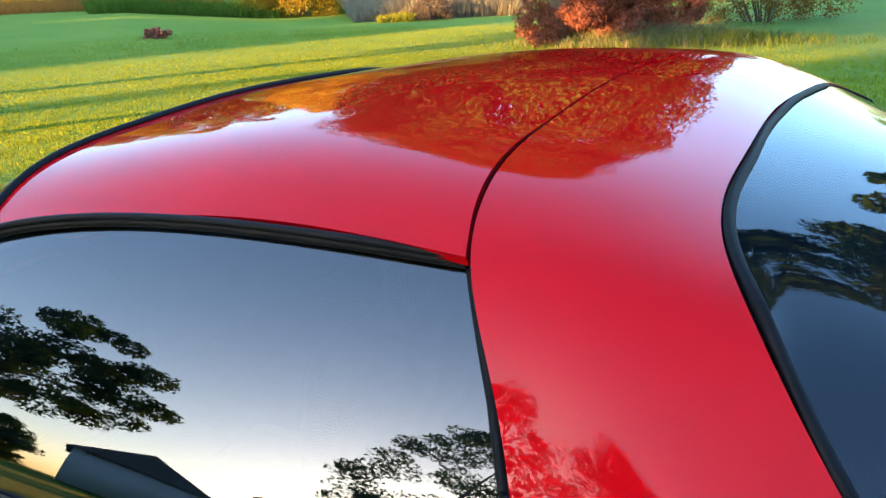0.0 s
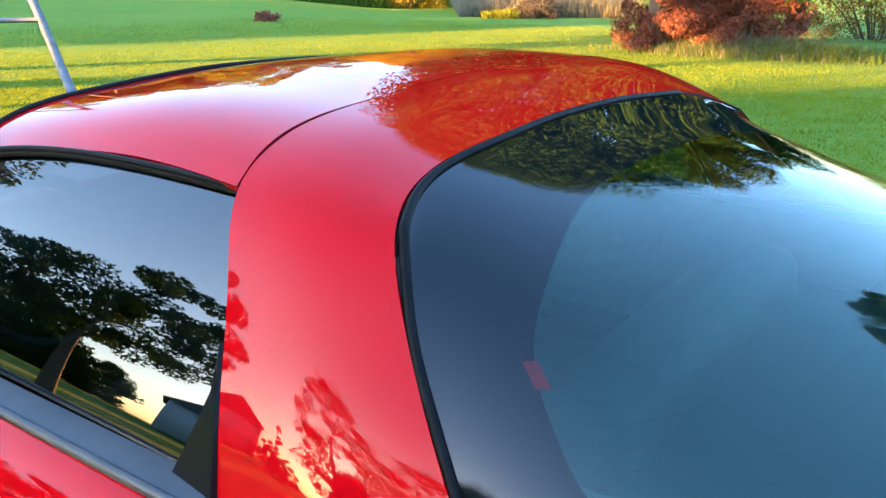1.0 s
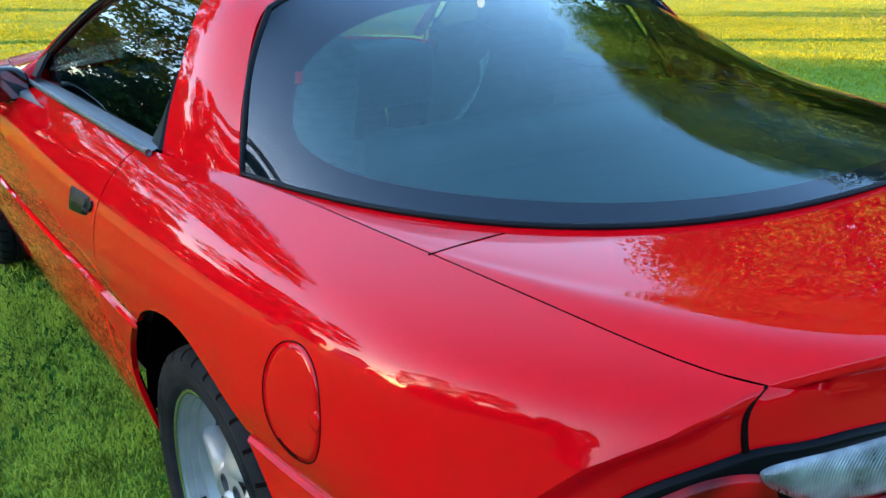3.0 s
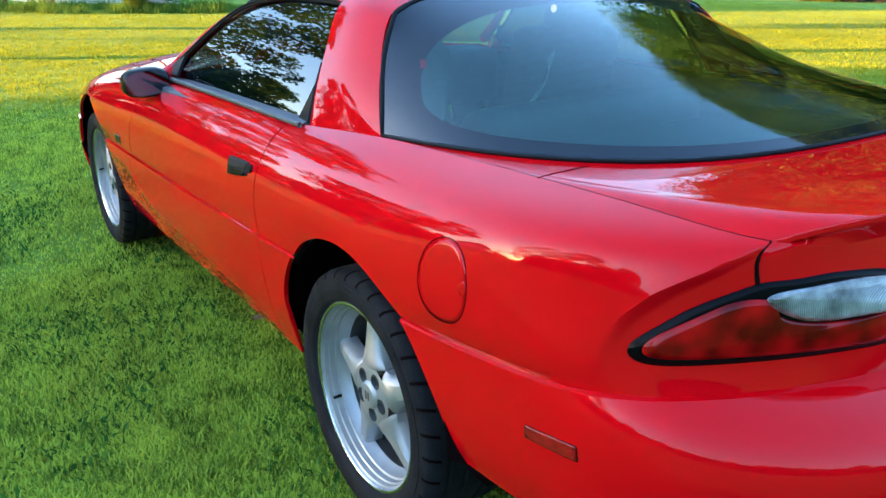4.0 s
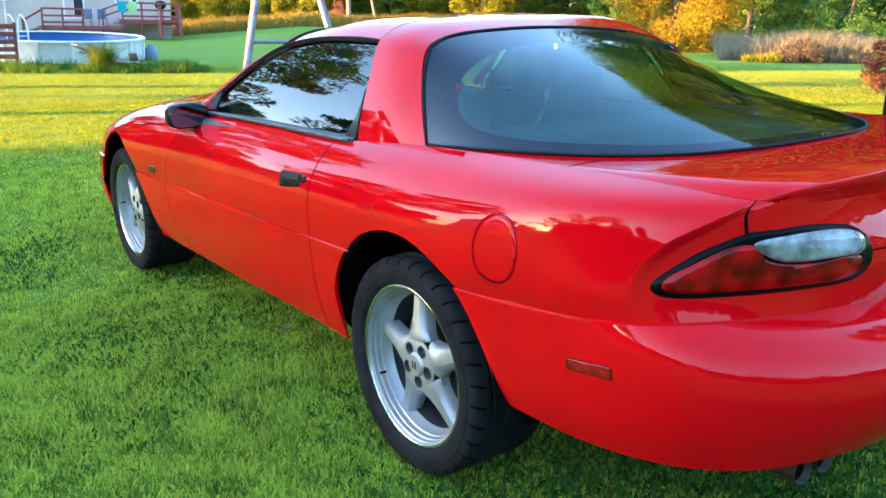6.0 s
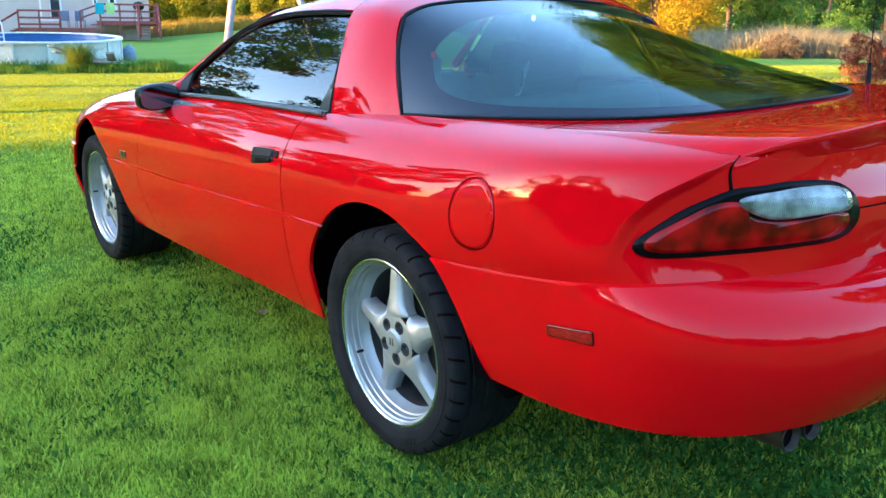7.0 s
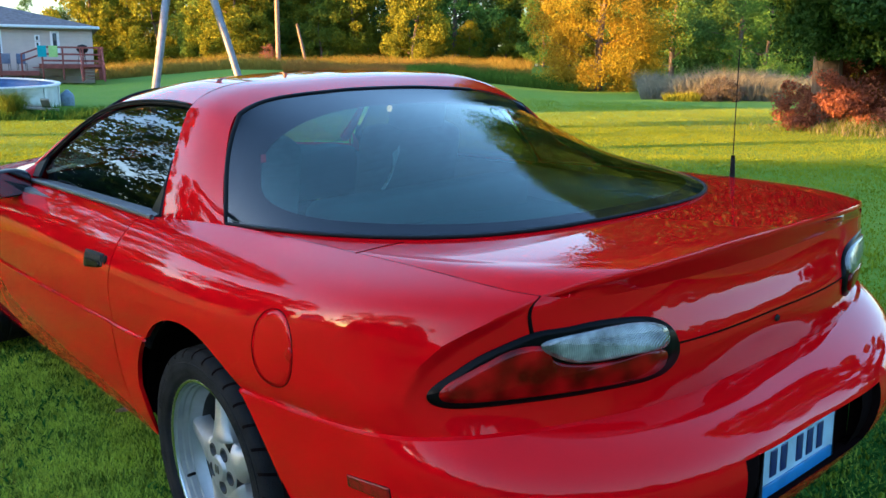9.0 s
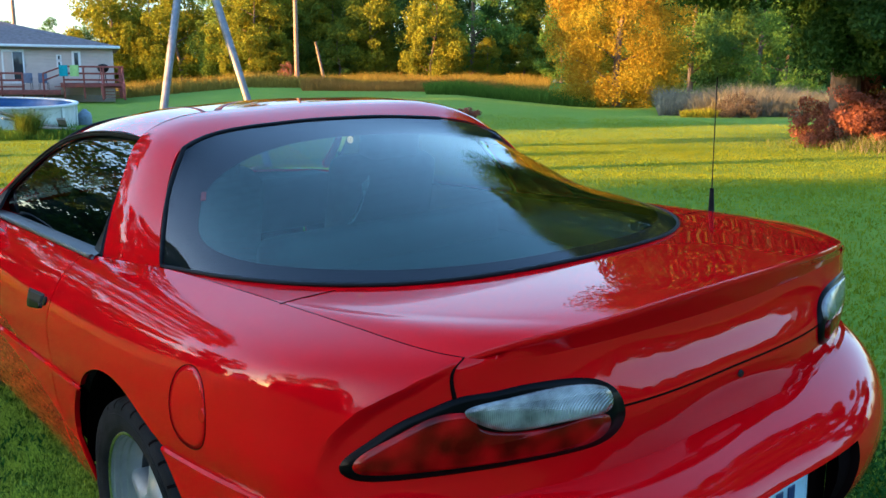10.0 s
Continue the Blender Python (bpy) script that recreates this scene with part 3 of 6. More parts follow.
if tail_top[0, 0, 0] > tail_top[-1, 0, 0]:
    tail_top = tail_top[::-1]
lip_edge = lid_g[-1]
lip_low = lip_edge + np.array([0, .002, -.016])
under = tail_top[:, -1] + np.array([0, 0, -.004])
roll = np.stack([lip_edge, lip_edge + np.array([0, -.004, -.007]), lip_low, (lip_low + under) / 2 + np.array([0, .004, .004]), under])
gx_ = np.argsort(rear_g[-1, :, 0])
fore = np.stack([np.interp(lid_g[0, :, 0], rear_g[-1, gx_, 0], rear_g[-1, gx_, c]) for c in range(3)], 1) + np.array([0, .003, -.0035])
tuck = np.stack([fore, lid_g[0]])           # the lid's front edge tucked under the glass
lid = part("rear_lid", mesh_of("rear_lid", *grids(*([facing(lid_g)] + [tuck, roll, tail_top.transpose(1, 0, 2)]))), red, car)

# ---- lamps, plate and small fittings on the body ----
lens_red = material("red_lens", (0.25, 0.001, 0.002), rough=0.22, coat=0.35, spec=0.1, vary=0.65, scale=20, detail=1.0, ior=1.4)
lens_clear = material("clear_lens", (0.27, 0.285, 0.295), rough=0.2, metal=0.4, coat=1.0, ior=1.5, spec=0.3, vary=0.6, scale=22, bump=0.35, bump_scale=55)
rib = lens_clear.node_tree.nodes.new("ShaderNodeTexWave")       # fine upright ribs moulded into the clear lens
rib.wave_type, rib.bands_direction = "BANDS", "Y"
rib.inputs["Scale"].default_value, rib.inputs["Distortion"].default_value = 210.0, 0.2
lens_clear.node_tree.links.new(lens_clear.node_tree.nodes["Texture Coordinate"].outputs["Object"], rib.inputs["Vector"])
lens_clear.node_tree.links.new(rib.outputs["Fac"], lens_clear.node_tree.nodes["Bump"].inputs["Height"])
marker_red = material("marker_lens", (0.30, 0.004, 0.006), rough=0.25, coat=0.3, vary=0.3, scale=60, bump=0.3, bump_scale=220)


def outline(P, n=120):
    """A smooth closed curve through the places P."""
    P = np.asarray(P, float)
    Q = np.concatenate([P[-3:], P, P[:3]])
    t = chord(Q * np.array([5.5, 1.0]))
    W = basis(t, np.linspace(t[3], t[3 + len(P)], n))
    return W @ Q


def polygon(P, n=96):
    """A closed outline with straight edges and slightly eased corners."""
    P = np.asarray(P, float)
    Q = np.concatenate([P, P[:1]])
    t = np.concatenate([[0], np.cumsum(np.linalg.norm(np.diff(Q * np.array([5.5, 1.0]), axis=0), axis=1))])
    q = np.linspace(0, t[-1], n + 1)[:-1]
    C = np.stack([np.interp(q, t, Q[:, c]) for c in range(2)], 1)
    return (np.roll(C, 1, 0) + 2 * C + np.roll(C, -1, 0)) / 4


def pad(rails, shape, rise, rings=7, inset=0.0, flip=False, dome=0.0, n=96, skirt=0.004, straight=False):
    """A raised pad on the body side whose outline is a closed curve of places (s, v)."""
    C = polygon(shape, n) if straight else outline(shape, n)
    mid_p = C.mean(axis=0)
    rows = []
    for k in np.linspace(1, 0.02, rings):
        q = mid_p + (C - mid_p) * (k * (1 - inset))
        e = 1e-3
        p = surf(rails, q[:, 0], q[:, 1])
        a = surf(rails, q[:, 0] + e, q[:, 1]) - p
        b = surf(rails, q[:, 0], q[:, 1] + e) - p
        nn = np.cross(a, b)
        nn /= np.linalg.norm(nn, axis=1, keepdims=True)
        nn *= np.sign(np.sum(nn * (p - np.array([0, 1.2, .6]))))
        rows.append(p + nn * (rise + dome * (1 - k * k)))
        if k == 1:
            rows.insert(0, p - nn * skirt)
    g = np.stack(rows)
    n0 = normals(g)
    if np.sum(n0[3:] * (g[3:] - np.array([0, 1.2, .6]))) < 0:
        g = g[:, ::-1]
    g = mirror(g) if flip else g
    V, F = grids(g)
    m = g.shape[1]
    F.append(tuple(range((len(g) - 1) * m, len(g) * m - 1)))
    return V, F


BEZEL = [(.772, 1.21), (.754, 1.61), (.727, 2.02), (.677, 2.44), (.640, 2.66), (.59, 2.76), (.54, 2.89), (.48, 2.96), (.40, 2.90), (.350, 2.60),
         (.328, 2.10), (.338, 1.43), (.379, 1.06), (.44, .97), (.52, .90), (.60, .85), (.67, .82), (.73, .88)]
RED_L = [(.748, 1.28), (.730, 1.62), (.700, 1.96), (.655, 2.28), (.618, 2.30), (.585, 1.98), (.53, 1.82), (.44, 1.88), (.372, 1.95),
         (.362, 1.60), (.392, 1.24), (.46, 1.13), (.54, 1.07), (.62, 1.02), (.69, 1.00), (.735, 1.08)]
CLEAR_L = [(.622, 2.35), (.556, 2.60), (.475, 2.76), (.405, 2.74), (.366, 2.58), (.354, 2.30), (.362, 2.04), (.441, 1.95), (.530, 1.88), (.585, 2.05)]
for flip in (False, True):
    lamp = part("tail_lamp", mesh_of("tail_lamp", *pad(UPP, BEZEL, 0.004, flip=flip)), gloss_black, car, "black-edged tail lamp with red and clear lenses")
    part("red_lens", mesh_of("red_lens", *pad(UPP, RED_L, 0.008, flip=flip, dome=0.004)), lens_red, lamp, "red tail lamp lens")
    part("clear_lens", mesh_of("clear_lens", *pad(UPP, CLEAR_L, 0.0095, flip=flip, dome=0.004)), lens_clear, lamp, "clear ribbed reversing lamp lens")
    sm = part("side_marker", mesh_of("side_marker", *pad(LOW, [(1.037, 2.262), (.916, 2.318), (.918, 1.985), (1.037, 1.985)], 0.003, flip=flip, straight=True)), marker_red, rear_bumper, "dark red side marker lens")
    part("marker_edge", mesh_of("marker_edge", *pad(LOW, [(1.039, 2.275), (.914, 2.331), (.916, 1.971), (1.039, 1.971)], 0.0015, flip=flip, straight=True)), gap_dark, sm)

# groove between lid and quarter panel, wide near the lamp
for sx in (1, -1):
    vv = np.linspace(2.55, 4.0, 20)
    gr = surf(UPP, split_line(vv), vv) * np.array([sx, 1, 1])
    part("lid_groove", mesh_of("lid_groove", *tube(gr, np.linspace(.0042, .0022, 20), 8)), gap_dark, car)
    us = np.linspace(S_NOTCH, 1.78, 70)
    gg_ = surf(UPP, us, 0 * us + 4.0) * np.array([sx, 1, 1])
    part("quarter_groove", mesh_of("quarter_groove", *tube(gg_ + np.array([0, 0, -.001]), 0.0009, 6)), gap_dark, car)
vv = np.linspace(-0.55, 0.55, 60)
part("tail_groove", mesh_of("tail_groove", *tube(surf(UPP, vv, 0 * vv + 2.0), 0.0020, 6)), gap_dark, car)
# seam across the painted strip beside the glass
for sx in (1, -1):
    a, b = np.array([-.701, -.452, .9380]), np.array([-.575, -.452, .9405])
    seam = np.stack([a + (b - a) * k + np.array([0, 0, .0014 * math.sin(math.pi * k)]) for k in np.linspace(0, 1, 8)]) * np.array([sx, 1, 1])
    part("lid_seam", mesh_of("lid_seam", *tube(seam, 0.0009, 6)), gap_dark, lid)
# roof seam
part("roof_seam", mesh_of("roof_seam", *tube(across(HOOP_F[3:], 80) + np.array([0, 0, -.001]), 0.0007, 6)), gap_dark, car)

# lock
lock = part("lid_lock", mesh_of("lid_lock", *joined(lathe([(0, .0), (.004, .0), (.005, .0065), (.001, .008)], 20))), trim_black, tail_panel)
lock.rotation_euler = (0, 0, radians(-90))
lock.location = (0.003, -1.009, .765)

# number plate
plate_blue, plate_white, plate_ink = (material(n_, c_, rough=0.35, coat=0.4, vary=v_, scale=14) for n_, c_, v_ in
                                      (("plate_blue", (.03, .18, .42), .25), ("plate_pale", (.42, .58, .70), .2), ("plate_ink", (.02, .03, .12), .1)))
plate = part("number_plate", box_bm((.305, .004, .155), (0, -1.080, .475), .006), plate_white, rear_bumper, "pale blue number plate with plain dark bars")
part("plate_foot", box_bm((.297, .003, .048), (0, -1.0835, .424), .004), plate_blue, plate)
for i, xx in enumerate((-.108, -.066, .0, .045, .090)):
    part("plate_bar", box_bm((.026, .003, .060), (xx, -1.0835, .490), .002), plate_ink, plate)
part("plate_frame", mesh_of("plate_frame", *tube(np.array([(-.155, -1.083, .397), (-.155, -1.083, .553), (.155, -1.083, .553), (.155, -1.083, .397), (-.155, -1.083, .397)]), .005, 6)), trim_black, plate)

# fuel door: a round groove, its lid and the finger notch
for_cap = [(1.258 + .072 * math.cos(a), 1.50 + .79 * math.sin(a)) for a in np.linspace(0, 2 * math.pi, 17)[:-1]]
fc = outline(for_cap, 100)
ring = surf(UPP, fc[:, 0], fc[:, 1])
part("fuel_groove", mesh_of("fuel_groove", *tube(np.concatenate([ring, ring[:2]]) + np.array([-.0004, 0, 0]), 0.0009, 6)), gap_dark, quarter_left)
fuel = part("fuel_door", mesh_of("fuel_door", *pad(UPP, for_cap, 0.0005, inset=0.02)), red, quarter_left)
part("finger_notch", mesh_of("finger_notch", *pad(UPP, [(1.192, 1.42), (1.186, 1.50), (1.187, 1.60), (1.194, 1.66), (1.204, 1.6), (1.203, 1.45)], 0.0030, rings=4, n=24)), red, fuel)

# door handles, key lock, fender badge
for flip, d in zip((False, True), doors):
    hd = part("door_handle", mesh_of("door_handle", *pad(UPP, [(2.35, 2.10), (2.28, 2.14), (2.205, 2.17), (2.203, 1.98), (2.201, 1.80), (2.27, 1.68), (2.345, 1.60), (2.349, 1.85)], 0.002, flip=flip, straight=True)), trim_black, d, "black recessed door handle")
    part("handle_cup", mesh_of("handle_cup", *pad(UPP, [(2.338, 1.80), (2.28, 1.84), (2.216, 1.88), (2.214, 1.84), (2.216, 1.80), (2.27, 1.71), (2.333, 1.66), (2.336, 1.74)], 0.0035, rings=4, flip=flip)), gloss_black, hd)
    part("handle_flap", mesh_of("handle_flap", *pad(UPP, [(2.342, 2.04), (2.28, 2.08), (2.213, 2.11), (2.211, 2.02), (2.213, 1.93), (2.28, 1.88), (2.337, 1.84), (2.340, 1.94)], 0.005, flip=flip, straight=True)), trim_black, hd)
    part("key_lock", mesh_of("key_lock", *pad(UPP, [(2.184 + .010 * math.cos(a), 2.03 + .12 * math.sin(a)) for a in np.linspace(0, 2 * math.pi, 9)[:-1]], 0.004, rings=4, n=24, flip=flip)), gloss_black, hd)
badge_mat = material("dark_badge", (.07, .05, .05), rough=.3, metal=.6, vary=.2, scale=40)
for flip, fn in zip((False, True), fenders):
    for i in range(2):
        s0 = 3.585 + i * .042
        part("badge_bar", mesh_of("badge_bar", *pad(UPP, [(s0 - .013, .28), (s0, .29), (s0 + .013, .30), (s0 + .015, .48), (s0 + .013, .68), (s0, .67), (s0 - .013, .66), (s0 - .014, .47)], 0.003, rings=4, n=40, flip=flip)), badge_mat, fn)

# door mirrors
for sx in (1, -1):
    prof = []
    for k, (yy, hw, hh) in enumerate(((1.53, .078, .044), (1.545, .083, .050), (1.60, .080, .050), (1.66, .060, .038), (1.70, .025, .016))):
        a = np.linspace(0, 2 * math.pi, 33)
        ce, se = np.cos(a), np.sin(a)
        sup = (np.abs(ce) ** 3 + np.abs(se) ** 3) ** (-1 / 3)
        prof.append(np.stack([-.872 + hw * ce * sup - .0, np.full(33, yy), .896 + hh * se * sup + .004 * ce], axis=1))
    g = np.stack(prof) * np.array([sx, 1, 1])
    mv, mf = grids(g if sx < 0 else g[:, ::-1])
    mf.append(tuple(range(4 * 33, 5 * 33 - 1)))
    mirror_ob = part("door_mirror", mesh_of("door_mirror", mv, mf), gloss_black, doors[0 if sx > 0 else 1], "black door mirror on a red foot")
    face = np.stack([g[0] * 1.0 + np.array([0, .006, 0]), g[0] * .5 + g[0].mean(axis=0) * .5 + np.array([0, .006, 0]), g[0] * .02 + g[0].mean(axis=0) * .98 + np.array([0, .006, 0])])
    part("mirror_glass", mesh_of("mirror_glass", *grids(face if sx > 0 else face[:, ::-1])), material("mirror_glass", (.10, .11, .13), rough=.03, metal=1.0), mirror_ob)
    foot = curve3(np.array([(-.80, 1.60, .885), (-.77, 1.63, .895), (-.73, 1.65, .90)]) * np.array([sx, 1, 1]), 8)
    part("mirror_foot", mesh_of("mirror_foot", *tube(foot, np.linspace(.028, .05, 8), 12)), red, mirror_ob)
    sail = np.array([[(-.776, 1.50, .918), (-.765, 1.68, .905)], [(-.745, 1.53, .955), (-.742, 1.62, .950)], [(-.712, 1.55, .995), (-.712, 1.565, .992)]]) * np.array([sx, 1, 1])
    part("mirror_sail", mesh_of("mirror_sail", *grids(*shell(sail, .01))), trim_black, mirror_ob)

# twin exhaust tips
for i, xx in enumerate((-.42, -.335)):
    V, F = lathe([(.26, .029), (.0, .0310), (-.003, .0315), (-.003, .0290), (.10, .028), (.10, .0)], 28)
    tip = part("exhaust_tip", mesh_of("exhaust_tip", V, F), steel, car, "dark steel round exhaust tip")
    tip.rotation_euler = (0, radians(4), radians(86))
    tip.location = (xx - .04, -.962, .293)
    part("tip_bore", mesh_of("tip_bore", *lathe([(.015, .0), (.015, .0288)], 24)), gap_dark, tip)

# aerial on the far rear wing
aerial = part("aerial", mesh_of("aerial", *tube(curve3([(.724, -.451, .93), (.727, -.449, .96), (.731, -.446, 1.0)], 8), np.linspace(.009, .006, 8), 10)), rubber, car, "thin black whip aerial")
part("aerial_rod", mesh_of("aerial_rod", *tube(curve3([(.731, -.446, .998), (.740, -.442, 1.15), (.752, -.437, 1.32)], 10), .0018, 6)), rubber, aerial)

# ---- cabin ----
part("cabin_floor", box_bm((1.44, 2.5, .05), (0, .70, .47), .02), interior_dark, car)
part("cargo_cover", box_bm((.82, .80, .30), (0, -.42, .56), .05), interior_dark, car)
shade_g = np.stack([np.stack([np.linspace(-.62, .62, 25), np.full(25, y), .815 + .012 * np.cos(np.linspace(-1.5, 1.5, 25)) + .05 * max(0, y + .1)], 1) for y in np.linspace(-.52, .22, 14)])
part("cargo_shade", mesh_of("cargo_shade", *grids(*shell(shade_g, .012))), shade_cloth, car, "smooth grey pull-out cargo shade")
for sx in (1, -1):
    part("door_card", box_bm((.05, 1.35, .36), (sx * .80, 1.10, .70), .02), interior_grey, car)
    part("rear_side_trim", box_bm((.30, .95, .10), (sx * .62, -.05, .84), .03), interior_dark, car)
part("dashboard", box_bm((1.40, .40, .24), (0, 1.72, .78), .06, 3), interior_dark, car)
part("rear_seat_back", box_bm((.82, .16, .42), (0, .18, .72), .06, 3), interior_dark, car)
part("rear_seat_cushion", box_bm((.82, .45, .16), (0, .42, .55), .05, 3), interior_grey, car)
for xx in (-.36, .36):
    seat = part("front_seat", box_bm((.50, .50, .16), (xx, 1.02, .56), .05, 3), interior_grey, car, "grey cloth front seat")
    bk = from_bm("seat_back", box_bm((.42, .15, .48), (0, 0, .24), .06, 3))
    b_ = part("seat_back", bk, interior_grey, seat)
    b_.location, b_.rotation_euler = (xx, .80, .60), (radians(14), 0, 0)
    h_ = part("head_rest", from_bm("head_rest", box_bm((.23, .10, .18), (0, 0, .0), .045, 3)), interior_grey, seat)
    h_.location, h_.rotation_euler = (xx + .02, .68, 1.10), (radians(14), 0, 0)
wheel_ring = np.stack([np.array([-.36 + .18 * math.cos(a), 1.45 + .05 * math.sin(a), .86 + .17 * math.sin(a)]) for a in np.linspace(0, 2 * math.pi, 41)])
part("steering_wheel", mesh_of("steering_wheel", *tube(wheel_ring, .015, 8)), interior_dark, car)
belt_mat = material("belt_webbing", (.55, .56, .56), rough=.8, vary=.15, scale=80)
part("seat_belt", mesh_of("seat_belt", *tube(curve3([(.236, .63, 1.025), (.222, .63, .93), (.165, .625, .85), (.075, .62, .775)], 24), .016, 8, .25)), belt_mat, car)
lamp_glow = bpy.data.materials.new("dome_lamp_glow")
lamp_glow.use_nodes = True
pn = lamp_glow.node_tree.nodes["Principled BSDF"]
pn.inputs["Emission Color"].default_value, pn.inputs["Emission Strength"].default_value = (1.0, .50, .17, 1), .11
dome = part("dome_lamp", mesh_of("dome_lamp", *lathe([(0, .0), (.005, .007), (.0, .011)], 20)), lamp_glow, car, "small glowing amber cabin lamp")
dome.location, dome.rotation_euler = (-.032, .304, 1.165), (0, 0, radians(90))
tag_mat = material("red_sticker", (.12, .008, .012), rough=.8, spec=.1)
stick = on_grid(rear_g, np.array([[.0675, .0775], [.0675, .0775]]), np.array([[.37, .37], [.425, .425]])) - np.array([-.001, .0, .0016])
part("glass_sticker", mesh_of("glass_sticker", *grids(*shell(stick, .0006))), tag_mat, rear_screen, "small red sticker inside the glass")
# trim strip at the belt of the quarter
for sx in (1, -1):
    base = np.stack([(HOOP_F[0] + (HOOP_R[0] - HOOP_F[0]) * k) for k in np.linspace(0, 1, 20)]) + np.array([-.004, 0, -.004])
    part("pillar_seam", mesh_of("pillar_seam", *tube(base * np.array([sx, 1, 1]), .0035, 6)), gap_dark, car)

# the roof sits square to the ground although the body leans: its far side is let down a little
for ob in list(car.children_recursive):
    if ob.type != "MESH" or "mirror" in ob.name or "aerial" in ob.name:
        continue
    if ob.location.length > 0 or ob.rotation_euler.x or ob.rotation_euler.y or ob.rotation_euler.z:
        continue
    for v in ob.data.vertices:
        if v.co.x > -.6 and v.co.z > .94 and v.co.y < .55:
            k, h = min(1.0, (v.co.z - .94) / .13), min(1.0, (.55 - v.co.y) / .35)
            v.co.z -= .045 * ((v.co.x + .6) / 1.15) ** 2 * k * k * (3 - 2 * k) * h * h * (3 - 2 * h)

# ---- wheels ----


def spoke_mesh():
    """One short broad spoke from the hub to the rim, along +z, its face towards -x, with bevelled flanks."""
    rows = []
    for r, hw, face in ((.070, .0500, -.0045), (.074, .0520, -.005), (.080, .0495, -.005), (.087, .0445, -.005), (.096, .0400, -.003), (.110, .0352, .000),
                        (.126, .0318, .003), (.145, .0288, .006), (.165, .0265, .009), (.185, .0252, .012), (.203, .0252, .015), (.214, .0290, .021)):
        e = hw * .46
        rows.append([(face + .046, -hw, r), (face + .018, -hw, r), (face + .0075, -hw + e * .40, r), (face, -hw + e, r), (face - .002, 0, r),
                     (face, hw - e, r), (face + .0075, hw - e * .40, r), (face + .018, hw, r), (face + .046, hw, r)])
    return grids(np.array(rows))


def ring_bars(angles, r0, r1, half, x0, lift):
    """Raised bars standing on a flat ring, as on a tyre's sidewall: one mesh for each."""
    out = []
    for a in angles:
        P = []
        for x in (x0, x0 - lift):
            for r, da in ((r0, -half), (r0, half), (r1, half), (r1, -half)):
                P.append((x, r * math.cos(a + da / r), r * math.sin(a + da / r)))
        out.append((P, [(4, 5, 6, 7), (0, 1, 5, 4), (1, 2, 6, 5), (2, 3, 7, 6), (3, 0, 4, 7)]))
    return out


